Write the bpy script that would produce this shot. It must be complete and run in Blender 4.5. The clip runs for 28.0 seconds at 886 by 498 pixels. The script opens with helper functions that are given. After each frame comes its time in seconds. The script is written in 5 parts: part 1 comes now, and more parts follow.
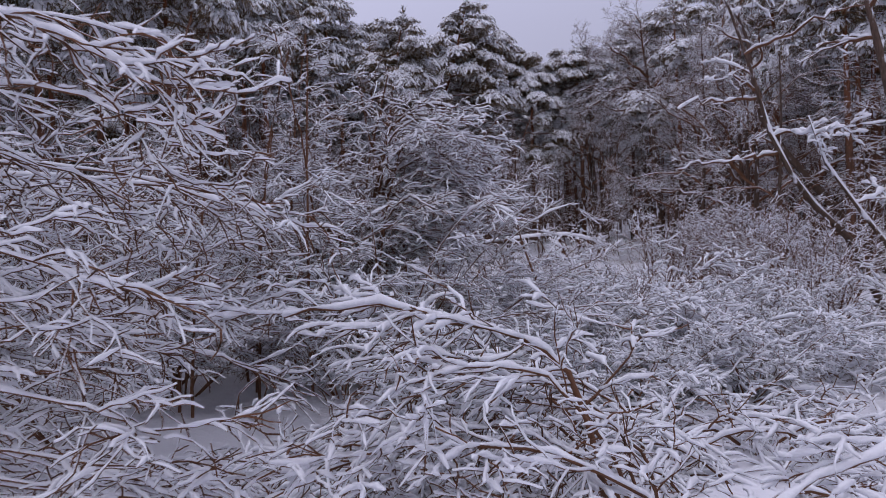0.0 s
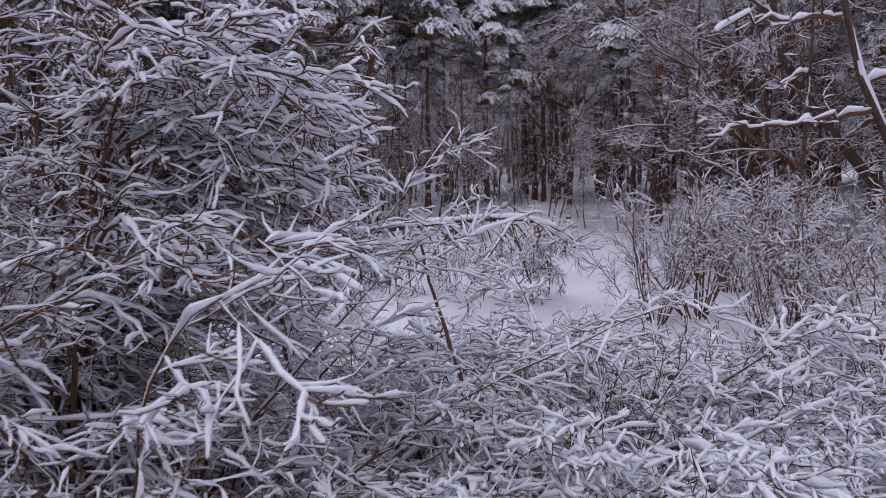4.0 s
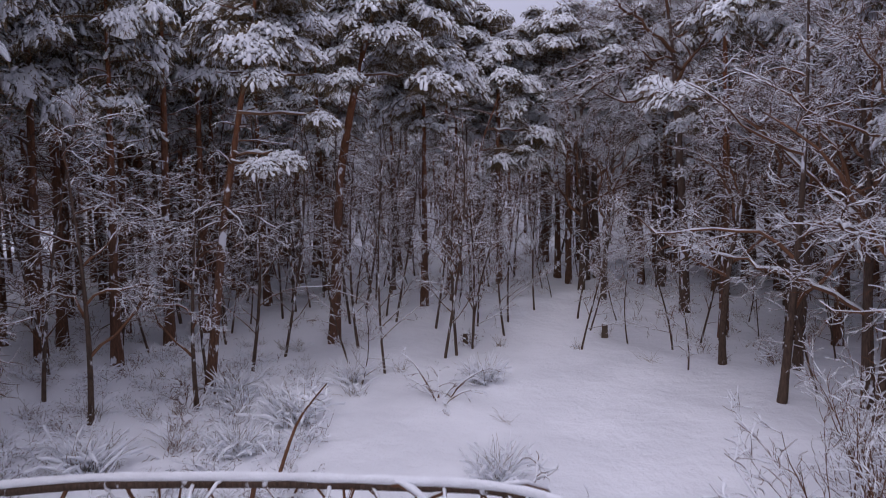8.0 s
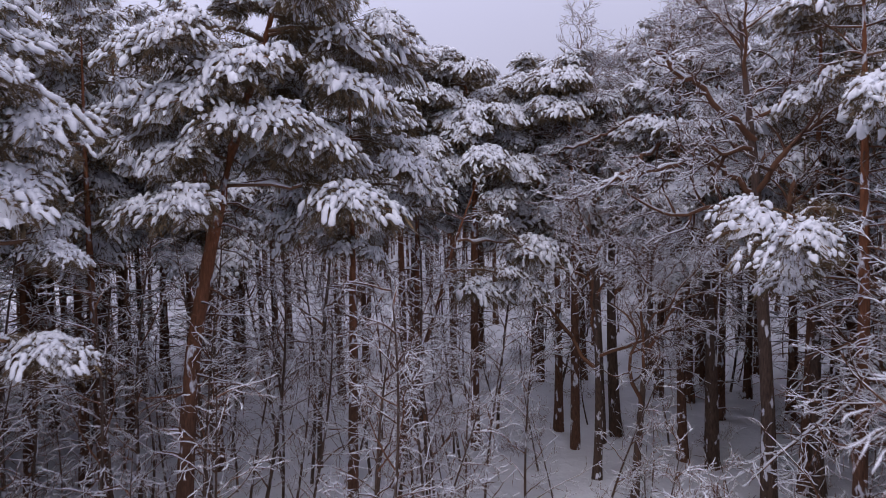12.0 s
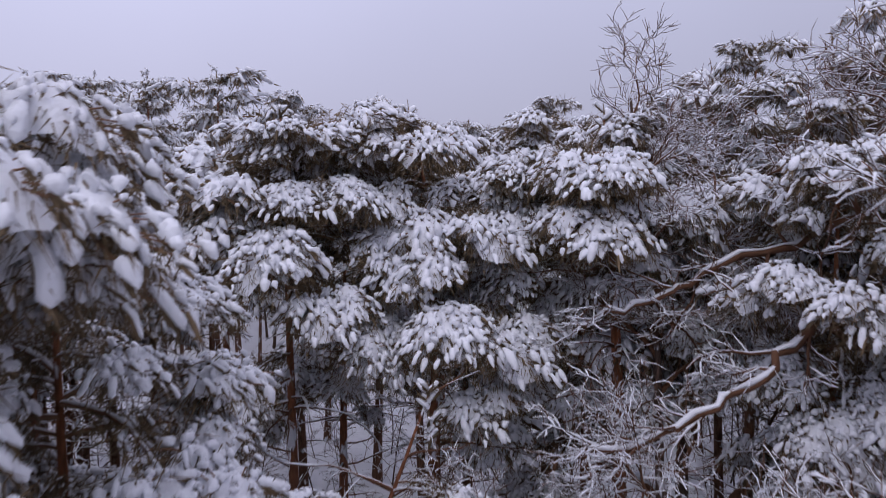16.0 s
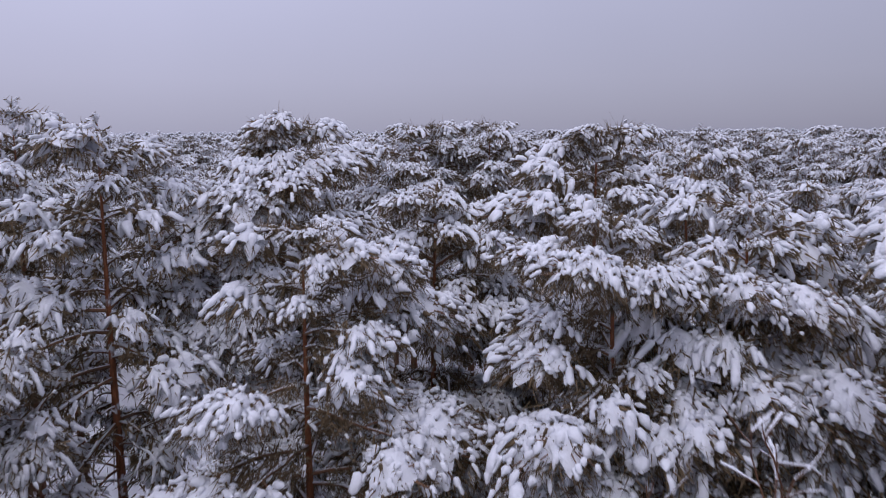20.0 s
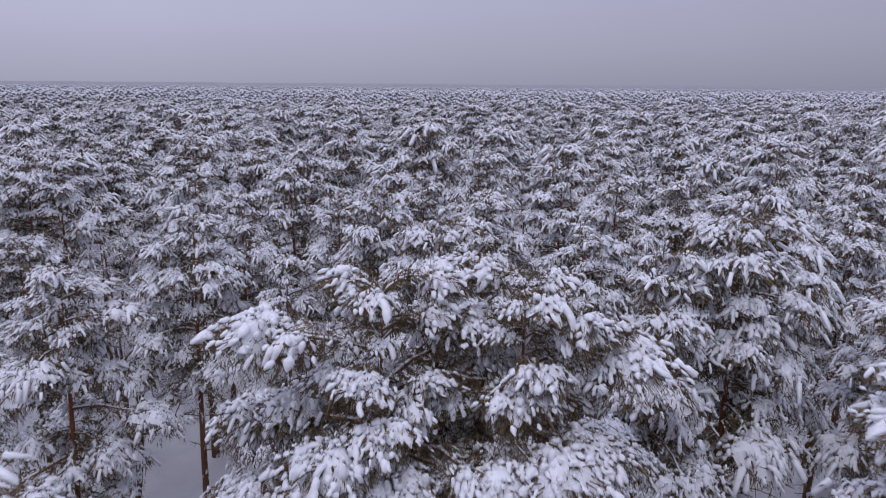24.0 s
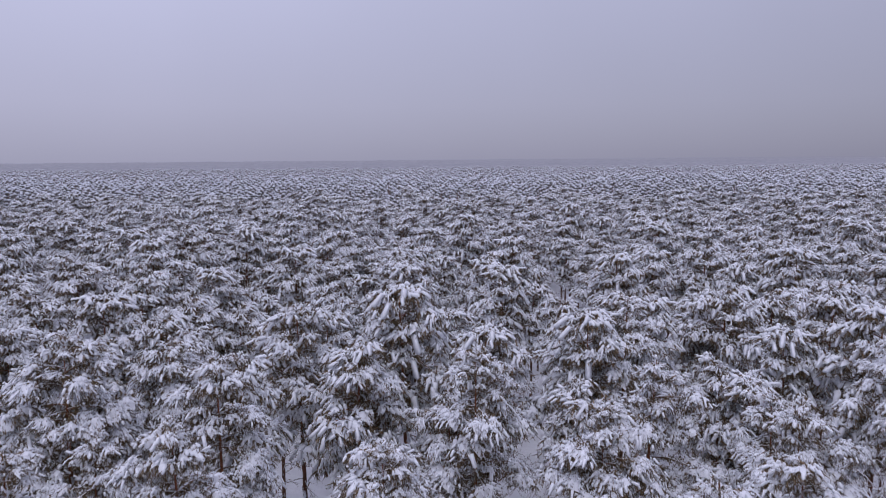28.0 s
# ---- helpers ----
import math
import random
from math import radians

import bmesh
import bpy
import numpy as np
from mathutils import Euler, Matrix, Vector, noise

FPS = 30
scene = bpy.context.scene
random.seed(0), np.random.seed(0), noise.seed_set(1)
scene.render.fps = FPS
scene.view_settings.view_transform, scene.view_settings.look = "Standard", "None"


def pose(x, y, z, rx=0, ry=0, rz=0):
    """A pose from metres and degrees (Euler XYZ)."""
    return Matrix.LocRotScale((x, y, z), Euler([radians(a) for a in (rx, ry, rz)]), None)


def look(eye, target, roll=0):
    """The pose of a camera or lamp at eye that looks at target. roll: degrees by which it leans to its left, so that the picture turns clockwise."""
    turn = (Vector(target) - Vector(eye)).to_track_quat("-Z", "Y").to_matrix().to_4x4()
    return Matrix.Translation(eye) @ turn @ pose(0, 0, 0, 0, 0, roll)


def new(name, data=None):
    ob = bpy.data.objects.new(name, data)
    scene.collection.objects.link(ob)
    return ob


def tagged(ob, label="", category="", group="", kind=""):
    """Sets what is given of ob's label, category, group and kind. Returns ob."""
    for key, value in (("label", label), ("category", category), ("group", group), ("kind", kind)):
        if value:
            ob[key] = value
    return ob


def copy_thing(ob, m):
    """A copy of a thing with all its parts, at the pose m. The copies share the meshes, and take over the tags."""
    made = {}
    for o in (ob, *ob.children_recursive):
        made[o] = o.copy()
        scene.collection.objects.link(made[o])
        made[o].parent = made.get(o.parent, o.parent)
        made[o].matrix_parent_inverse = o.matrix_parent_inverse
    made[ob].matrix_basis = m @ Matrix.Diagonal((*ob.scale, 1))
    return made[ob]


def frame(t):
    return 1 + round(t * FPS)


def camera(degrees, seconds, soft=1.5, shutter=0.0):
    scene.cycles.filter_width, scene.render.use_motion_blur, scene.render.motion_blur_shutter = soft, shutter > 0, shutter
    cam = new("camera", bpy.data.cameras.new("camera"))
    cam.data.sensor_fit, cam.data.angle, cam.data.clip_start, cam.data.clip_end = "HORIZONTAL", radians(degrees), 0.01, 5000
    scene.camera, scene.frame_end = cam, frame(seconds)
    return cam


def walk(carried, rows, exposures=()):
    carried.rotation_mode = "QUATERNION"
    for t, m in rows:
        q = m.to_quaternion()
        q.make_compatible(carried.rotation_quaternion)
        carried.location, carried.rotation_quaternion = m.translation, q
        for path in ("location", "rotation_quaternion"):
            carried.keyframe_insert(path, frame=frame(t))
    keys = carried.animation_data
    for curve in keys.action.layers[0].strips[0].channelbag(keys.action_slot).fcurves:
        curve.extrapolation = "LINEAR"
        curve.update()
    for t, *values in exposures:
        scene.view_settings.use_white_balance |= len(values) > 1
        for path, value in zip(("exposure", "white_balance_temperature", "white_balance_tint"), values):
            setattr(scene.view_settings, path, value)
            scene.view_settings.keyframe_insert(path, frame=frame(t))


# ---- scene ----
cam = camera(61.9, 28.0, soft=0.95, shutter=0.3)
METRES, EYE, TILT, LEAN, TURN = 85.0, 2.4, -2.0, 2.0, 0.0
ROWS = [
    (0.0, 0.0, 0.0, 0.0, -0.0, 0.0, 0.0),
    (0.5, 0.0016, 0.0084, 0.0007, 0.71, -0.73, 0.01),
    (1.0, 0.0034, 0.0184, 0.0017, 0.95, -0.99, -0.06),
    (1.5, 0.0052, 0.0276, 0.0034, 0.43, -1.11, -0.2),
    (2.0, 0.0069, 0.0375, 0.0055, -0.63, -1.54, -0.7),
    (2.5, 0.0082, 0.0475, 0.0073, -1.72, -2.41, -0.52),
    (3.0, 0.0099, 0.0602, 0.0089, -2.75, -3.39, -0.18),
    (3.5, 0.0122, 0.0732, 0.0108, -3.36, -3.87, -0.36),
    (5.5, 0.0198, 0.107, 0.0189, -2.35, -6.35, -1.53),
    (6.0, 0.0208, 0.1206, 0.0232, -2.15, -5.81, -1.23),
    (6.5, 0.0217, 0.1336, 0.0277, -2.07, -4.65, -0.59),
    (7.0, 0.0229, 0.1482, 0.0332, -2.03, -3.7, -0.49),
    (7.5, 0.0246, 0.1624, 0.0387, -2.01, -3.18, -0.52),
    (8.0, 0.0269, 0.1788, 0.045, -2.04, -2.79, -0.81),
    (8.5, 0.0289, 0.1939, 0.051, -2.17, -2.37, -1.06),
    (9.0, 0.0311, 0.2111, 0.0569, -2.4, -1.75, -1.29),
    (9.5, 0.0333, 0.2275, 0.0625, -2.65, -1.34, -1.47),
    (10.0, 0.0358, 0.2455, 0.0687, -2.88, -0.99, -1.42),
    (10.5, 0.0381, 0.2618, 0.0743, -3.07, -0.84, -1.44),
    (11.0, 0.0409, 0.2796, 0.08, -3.14, -0.86, -1.41),
    (11.5, 0.0433, 0.2961, 0.0857, -3.11, -0.92, -1.27),
    (13.5, 0.0545, 0.3596, 0.11, -1.81, -2.55, -1.2),
    (14.0, 0.0577, 0.3759, 0.1158, -1.53, -2.92, -1.36),
    (14.5, 0.0604, 0.3922, 0.1211, -1.44, -3.15, -1.37),
    (15.0, 0.0632, 0.411, 0.1274, -1.57, -3.16, -1.48),
    (15.5, 0.0658, 0.4291, 0.1333, -1.78, -2.6, -1.45),
    (16.0, 0.0685, 0.4491, 0.1395, -2.01, -1.47, -1.45),
    (16.5, 0.0708, 0.4676, 0.1455, -2.3, -0.59, -1.41),
    (17.0, 0.0731, 0.4875, 0.1519, -2.58, -0.65, -1.32),
    (17.5, 0.0751, 0.5052, 0.158, -2.77, -1.64, -1.42),
    (18.0, 0.0772, 0.524, 0.1648, -2.79, -2.94, -1.68),
    (18.5, 0.079, 0.5417, 0.1711, -2.66, -4.32, -1.99),
    (19.0, 0.0808, 0.5611, 0.1777, -2.5, -5.37, -1.77),
    (19.5, 0.0821, 0.5797, 0.1833, -2.38, -6.17, -1.73),
    (20.0, 0.0835, 0.6006, 0.1893, -2.27, -6.8, -1.57),
    (20.5, 0.0847, 0.6209, 0.1949, -2.15, -6.92, -1.46),
    (21.0, 0.086, 0.6434, 0.2013, -2.14, -7.05, -1.32),
    (21.5, 0.087, 0.6642, 0.2073, -2.15, -7.24, -1.27),
    (23.5, 0.091, 0.7501, 0.2335, -2.02, -10.76, -2.28),
    (24.0, 0.0917, 0.7724, 0.2395, -2.02, -10.54, -2.38),
    (24.5, 0.0923, 0.7933, 0.2452, -2.11, -9.69, -2.27),
    (25.0, 0.0928, 0.8161, 0.2519, -2.28, -8.77, -1.85),
    (25.5, 0.0935, 0.8371, 0.2583, -2.4, -8.09, -1.66),
    (26.0, 0.0949, 0.8601, 0.2654, -2.5, -7.45, -1.5),
    (26.5, 0.0968, 0.8815, 0.2721, -2.59, -6.92, -1.27),
    (27.0, 0.0994, 0.9047, 0.2798, -2.6, -6.38, -1.4),
    (27.5, 0.102, 0.9254, 0.2875, -2.57, -5.73, -1.47),
    (28.0, 0.1052, 0.9465, 0.2957, -2.3, -4.89, -1.47),
]
LIGHT_ROWS = [(0, -0.03, 6650, 12.0), (1.5, 0.03, 6650, 11.9), (3, 0.07, 6660, 11.8), (6, -0.04, 6680, 11.6), (7, 0.04, 6700, 11.5), (8, 0.07, 6720, 11.5), (11, 0.22, 6760, 12.0), (14, 0.35, 6740, 11.8), (16, 0.17, 6640, 10.8), (19, 0.10, 6560, 10), (28, 0.0, 6500, 10)]
walk(cam, [(t, pose(0, 0, EYE, TILT, LEAN, TURN) @ pose(METRES * x, METRES * y, METRES * z, 90 + pitch, roll, yaw)) for t, x, y, z, yaw, pitch, roll in ROWS], LIGHT_ROWS)

# ---- world, sun and exposure ----
world = bpy.data.worlds.new("overcast_sky")
scene.world = world
world.use_nodes = True
wn, wl = world.node_tree.nodes, world.node_tree.links
wn.clear()
w_out = wn.new("ShaderNodeOutputWorld")
w_sky = wn.new("ShaderNodeTexSky")
w_sky.sky_type, w_sky.sun_disc = "NISHITA", False
w_sky.sun_elevation, w_sky.sun_rotation = radians(24), radians(200)
w_bg1 = wn.new("ShaderNodeBackground")
w_bg1.inputs["Strength"].default_value = 0.004
wl.new(w_sky.outputs[0], w_bg1.inputs["Color"])
w_co = wn.new("ShaderNodeTexCoord")
w_sep = wn.new("ShaderNodeSeparateXYZ")
wl.new(w_co.outputs["Generated"], w_sep.inputs[0])
w_ramp = wn.new("ShaderNodeValToRGB")
wl.new(w_sep.outputs["Z"], w_ramp.inputs["Fac"])
cr = w_ramp.color_ramp
cr.elements[0].position, cr.elements[0].color = 0.0, (0.32, 0.32, 0.44, 1)
cr.elements[1].position, cr.elements[1].color = 1.0, (0.92, 0.91, 1.17, 1)
for at, col in ((0.07, (0.40, 0.40, 0.55, 1)), (0.28, (0.53, 0.545, 0.76, 1)), (0.55, (0.68, 0.69, 0.92, 1))):
    e = cr.elements.new(at)
    e.color = col
w_noise = wn.new("ShaderNodeTexNoise")
w_noise.inputs["Scale"].default_value, w_noise.inputs["Detail"].default_value = 2.2, 4
wl.new(w_co.outputs["Generated"], w_noise.inputs["Vector"])
w_var = wn.new("ShaderNodeMapRange")
w_var.inputs["To Min"].default_value, w_var.inputs["To Max"].default_value = 0.93, 1.07
wl.new(w_noise.outputs["Fac"], w_var.inputs["Value"])
w_bg2 = wn.new("ShaderNodeBackground")
wl.new(w_ramp.outputs["Color"], w_bg2.inputs["Color"])
w_side = wn.new("ShaderNodeMapRange")
w_side.inputs["From Min"].default_value, w_side.inputs["From Max"].default_value = -0.3, 0.8
w_side.inputs["To Min"].default_value, w_side.inputs["To Max"].default_value = 1.05, 0.69
wl.new(w_sep.outputs["X"], w_side.inputs["Value"])
w_mul = wn.new("ShaderNodeMath")
w_mul.operation = "MULTIPLY"
wl.new(w_var.outputs["Result"], w_mul.inputs[0])
wl.new(w_side.outputs["Result"], w_mul.inputs[1])
wl.new(w_mul.outputs[0], w_bg2.inputs["Strength"])
w_add = wn.new("ShaderNodeAddShader")
wl.new(w_bg1.outputs[0], w_add.inputs[0])
wl.new(w_bg2.outputs[0], w_add.inputs[1])
wl.new(w_add.outputs[0], w_out.inputs["Surface"])

sun = bpy.data.lights.new("sun", "SUN")
sun.energy, sun.angle, sun.color = 0.35, radians(30), (1.0, 0.95, 0.92)
new("sun", sun).matrix_world = look((-10, -30, 40), (0, 0, 0))


# ---- materials ----
def material(name, rough=0.8):
    m = bpy.data.materials.new(name)
    m.use_nodes = True
    b = m.node_tree.nodes["Principled BSDF"]
    b.inputs["Roughness"].default_value = rough
    b.inputs["Specular IOR Level"].default_value = 0.25
    return m, m.node_tree.nodes, m.node_tree.links, b


def ramp(nodes, stops):
    r = nodes.new("ShaderNodeValToRGB")
    el = r.color_ramp.elements
    el[0].position, el[0].color = stops[0][0], (*stops[0][1], 1)
    el[1].position, el[1].color = stops[-1][0], (*stops[-1][1], 1)
    for at, c in stops[1:-1]:
        x = el.new(at)
        x.color = (*c, 1)
    return r


def noise_tex(nodes, links, scale, detail=4, space="Object"):
    co = nodes.new("ShaderNodeTexCoord")
    n = nodes.new("ShaderNodeTexNoise")
    n.inputs["Scale"].default_value, n.inputs["Detail"].default_value = scale, detail
    links.new(co.outputs[space], n.inputs["Vector"])
    return n


def relief(nodes, links, b, height, strength, distance):
    bump = nodes.new("ShaderNodeBump")
    bump.inputs["Strength"].default_value, bump.inputs["Distance"].default_value = strength, distance
    links.new(height, bump.inputs["Height"])
    links.new(bump.outputs["Normal"], b.inputs["Normal"])


def snow_material(name, grain, big, base, shade):
    m, n, l, b = material(name, 0.65)
    t = noise_tex(n, l, big, 5)
    r = ramp(n, [(0.3, shade), (0.65, base)])
    l.new(t.outputs["Fac"], r.inputs["Fac"])
    l.new(r.outputs["Color"], b.inputs["Base Color"])
    g = noise_tex(n, l, grain, 6)
    relief(n, l, b, g.outputs["Fac"], 0.6, 0.03)
    return m


SNOW = snow_material("snow_on_branches", 22, 3.0, (0.90, 0.92, 0.97), (0.82, 0.83, 0.88))
SNOW_FAR = snow_material("snow_on_far_crowns", 3, 0.7, (0.86, 0.88, 0.94), (0.72, 0.73, 0.79))


def ground_material():
    m, n, l, b = material("snow_ground", 0.7)
    t = noise_tex(n, l, 0.35, 6)
    r = ramp(n, [(0.30, (0.76, 0.77, 0.82)), (0.62, (0.88, 0.89, 0.94))])
    l.new(t.outputs["Fac"], r.inputs["Fac"])
    l.new(r.outputs["Color"], b.inputs["Base Color"])
    a = noise_tex(n, l, 2.2, 7)
    f = noise_tex(n, l, 14, 5)
    mix = n.new("ShaderNodeMath")
    mix.operation = "MULTIPLY_ADD"
    mix.inputs[1].default_value = 0.25
    l.new(f.outputs["Fac"], mix.inputs[0])
    l.new(a.outputs["Fac"], mix.inputs[2])
    relief(n, l, b, mix.outputs[0], 0.8, 0.12)
    return m


def bark_material(name, low, high, split, snow_amount):
    """Furrowed bark that turns from one colour to another up the stem, with wind-blown snow stuck in it."""
    m, n, l, b = material(name, 0.9)
    co = n.new("ShaderNodeTexCoord")
    sep = n.new("ShaderNodeSeparateXYZ")
    l.new(co.outputs["Object"], sep.inputs[0])
    rng_z = n.new("ShaderNodeMapRange")
    rng_z.inputs["From Min"].default_value, rng_z.inputs["From Max"].default_value = split[0], split[1]
    l.new(sep.outputs["Z"], rng_z.inputs["Value"])
    stretch = n.new("ShaderNodeMapping")
    stretch.inputs["Scale"].default_value = (1, 1, 0.22)
    l.new(co.outputs["Object"], stretch.inputs["Vector"])
    fur = n.new("ShaderNodeTexNoise")
    fur.inputs["Scale"].default_value, fur.inputs["Detail"].default_value = 26, 6
    l.new(stretch.outputs[0], fur.inputs["Vector"])
    c_low = ramp(n, [(0.3, tuple(c * 0.45 for c in low)), (0.7, low)])
    c_high = ramp(n, [(0.3, tuple(c * 0.5 for c in high)), (0.7, high)])
    l.new(fur.outputs["Fac"], c_low.inputs["Fac"])
    l.new(fur.outputs["Fac"], c_high.inputs["Fac"])
    mix = n.new("ShaderNodeMix")
    mix.data_type = "RGBA"
    l.new(rng_z.outputs[0], mix.inputs["Factor"])
    l.new(c_low.outputs["Color"], mix.inputs[6])
    l.new(c_high.outputs["Color"], mix.inputs[7])
    patch = n.new("ShaderNodeTexNoise")
    patch.inputs["Scale"].default_value, patch.inputs["Detail"].default_value = 4.5, 6
    st2 = n.new("ShaderNodeMapping")
    st2.inputs["Scale"].default_value = (1, 1, 0.45)
    l.new(co.outputs["Object"], st2.inputs["Vector"])
    l.new(st2.outputs[0], patch.inputs["Vector"])
    pr = ramp(n, [(0.64 - snow_amount, (0, 0, 0)), (0.69 - snow_amount, (1, 1, 1))])
    l.new(patch.outputs["Fac"], pr.inputs["Fac"])
    mix2 = n.new("ShaderNodeMix")
    mix2.data_type = "RGBA"
    l.new(pr.outputs["Color"], mix2.inputs["Factor"])
    l.new(mix.outputs[2], mix2.inputs[6])
    mix2.inputs[7].default_value = (0.78, 0.79, 0.84, 1)
    l.new(mix2.outputs[2], b.inputs["Base Color"])
    relief(n, l, b, fur.outputs["Fac"], 0.9, 0.03)
    return m


def leafy(name, dark, light, rough=0.75):
    m, n, l, b = material(name, rough)
    geo = n.new("ShaderNodeNewGeometry")
    t = noise_tex(n, l, 1.4, 4)
    add = n.new("ShaderNodeMath")
    add.operation = "MULTIPLY_ADD"
    add.inputs[1].default_value = 0.5
    l.new(geo.outputs["Random Per Island"], add.inputs[0])
    l.new(t.outputs["Fac"], add.inputs[2])
    r = ramp(n, [(0.35, dark), (0.95, light)])
    l.new(add.outputs[0], r.inputs["Fac"])
    l.new(r.outputs["Color"], b.inputs["Base Color"])
    return m


GROUND = ground_material()
PINE_BARK = bark_material("pine_bark", (0.18, 0.092, 0.058), (0.31, 0.118, 0.055), (4.5, 9.5), 0.06)
DARK_BARK = bark_material("dark_bark", (0.13, 0.085, 0.062), (0.15, 0.10, 0.08), (2.0, 9.0), 0.045)
TWIG = leafy("twig_bark", (0.08, 0.038, 0.024), (0.18, 0.088, 0.05), 0.85)
LIMB = leafy("pine_limb_bark", (0.10, 0.06, 0.04), (0.26, 0.14, 0.08), 0.85)
NEEDLE = leafy("pine_needles", (0.07, 0.052, 0.031), (0.22, 0.155, 0.09))
# paler than the near needles: distance haze put into the base colour
NEEDLE_HAZE = leafy("hazed_far_needles", (0.11, 0.105, 0.095), (0.26, 0.245, 0.22))
DRY_GRASS = leafy("dry_grass", (0.12, 0.085, 0.055), (0.30, 0.22, 0.15))
CUT_WOOD = leafy("weathered_wood", (0.05, 0.035, 0.025), (0.12, 0.085, 0.06))


# ---- mesh tools ----
class Geo:
    """Gathers rings, blades and sheets as arrays and turns them into one mesh."""

    def __init__(self):
        self.v, self.f, self.m, self.n, self.flat = [], [], [], 0, None

    def add(self, verts, faces, slot=0):
        faces = np.asarray(faces)
        self.v.append(np.asarray(verts, float))
        self.f.append(faces + self.n)
        self.m.append(np.full(len(faces), slot))
        self.n += len(verts)

    def merge(self, src, m, slots):
        """Takes over src, moved by the matrix m, its material slots renamed."""
        src.flat = src.flat or (np.concatenate(src.v), [(np.concatenate([f for f in src.f if f.shape[1] == w]), np.concatenate([q for f, q in zip(src.f, src.m) if f.shape[1] == w])) for w in {f.shape[1] for f in src.f}])
        verts, sets = src.flat
        self.v.append(verts @ m[:3, :3].T + m[:3, 3])
        for f, q in sets:
            self.f.append(f + self.n)
            self.m.append(np.asarray(slots)[q])
        self.n += len(verts)

    def mesh(self, name, mats, smooth=True):
        me = bpy.data.meshes.new(name)
        verts = np.concatenate(self.v)
        me.vertices.add(len(verts))
        me.vertices.foreach_set("co", verts.ravel())
        sizes = np.concatenate([np.full(len(f), f.shape[1]) for f in self.f])
        loops = np.concatenate([f.ravel() for f in self.f])
        me.loops.add(len(loops))
        me.loops.foreach_set("vertex_index", loops.astype(np.int32))
        me.polygons.add(len(sizes))
        me.polygons.foreach_set("loop_start", np.concatenate([[0], np.cumsum(sizes)[:-1]]).astype(np.int32))
        me.polygons.foreach_set("material_index", np.concatenate(self.m).astype(np.int32))
        for mat in mats:
            me.materials.append(mat)
        me.update(calc_edges=True)
        me.validate()
        me.polygons.foreach_set("use_smooth", np.full(len(me.polygons), smooth))
        return me


def part(name, geo, mats, parent, label=""):
    me = geo if isinstance(geo, bpy.types.Mesh) else geo.mesh(name, mats)
    ob = new(name, me)
    ob.parent = parent
    return tagged(ob, label, kind="stuff" if name in ("snow", "twig_spray", "blades", "dead_wood") else "")


def frames_along(p):
    t = np.gradient(p, axis=0)
    t /= np.linalg.norm(t, axis=1)[:, None] + 1e-9
    ref = np.where(np.abs(t[:, 2:3]) > 0.97, np.array([[1.0, 0.1, 0.0]]), np.array([[0.0, 0.0, 1.0]]))
    side = np.cross(t, ref)
    side /= np.linalg.norm(side, axis=1)[:, None] + 1e-9
    return t, side, np.cross(side, t)


def ring_faces(n, k, close=True):
    i, j = np.meshgrid(np.arange(n - 1), np.arange(k), indexing="ij")
    a, b = i * k + j, i * k + (j + 1) % k
    return np.stack([a, b, b + k, a + k], -1).reshape(-1, 4)


def tube(geo, p, wide, high=None, k=4, slot=0):
    """A round or flattened stem along p."""
    high = wide if high is None else high
    _, side, up = frames_along(p)
    a = np.arange(k) * 2 * np.pi / k + (np.pi / 2 if k % 2 else np.pi / 4)
    v = p[:, None] + np.cos(a)[None, :, None] * side[:, None] * wide[:, None, None] + np.sin(a)[None, :, None] * up[:, None] * high[:, None, None]
    geo.add(v.reshape(-1, 3), ring_faces(len(p), k), slot)


def snow_line(geo, rng, p, r, thick, k=5, slot=0, cover=0.92, slide=1.15):
    """Snow that lies along the upper side of a stem, thin where it is steep, with breaks."""
    if len(p) < 3 or thick <= 0:
        return
    t, _, _ = frames_along(p)
    flat = np.clip(1.15 - np.abs(t[:, 2]) ** 2 * slide, 0.0, 1)
    h = thick * flat * rng.choice((0.12, 0.5, 0.8, 1.0, 1.25, 1.7), len(p))
    if rng.random() > cover:
        h[rng.integers(0, len(p)):] *= 0.1
    h[0] *= 0.6
    h[-1] *= 0.65
    c = p + np.array([0, 0, 1.0]) * (r * 0.7 + h * 0.38)[:, None]
    wide, high = r * 0.7 * flat + h * 0.55, h * 0.6 + 0.001
    if thick > 0.02:
        c = np.concatenate([c[:1] - t[:1] * h[0] * 0.5, c, c[-1:] + t[-1:] * h[-1] * 0.6])
        wide, high = np.concatenate([[0.001], wide, [0.001]]), np.concatenate([[0.001], high, [0.001]])
    tube(geo, c, wide, high, k, slot)


def grow(rng, start, way, length, n, wander=0.12, pull=0.0):
    """A wandering line; pull is how much it bends up (plus) or down along its length."""
    way = np.asarray(way, float) / np.linalg.norm(way)
    pts, step = [np.asarray(start, float)], length / (n - 1)
    for _ in range(n - 1):
        way = way + rng.normal(0, wander, 3) + np.array([0, 0, pull / (n - 1)])
        way /= np.linalg.norm(way)
        pts.append(pts[-1] + way * step)
    return np.array(pts)


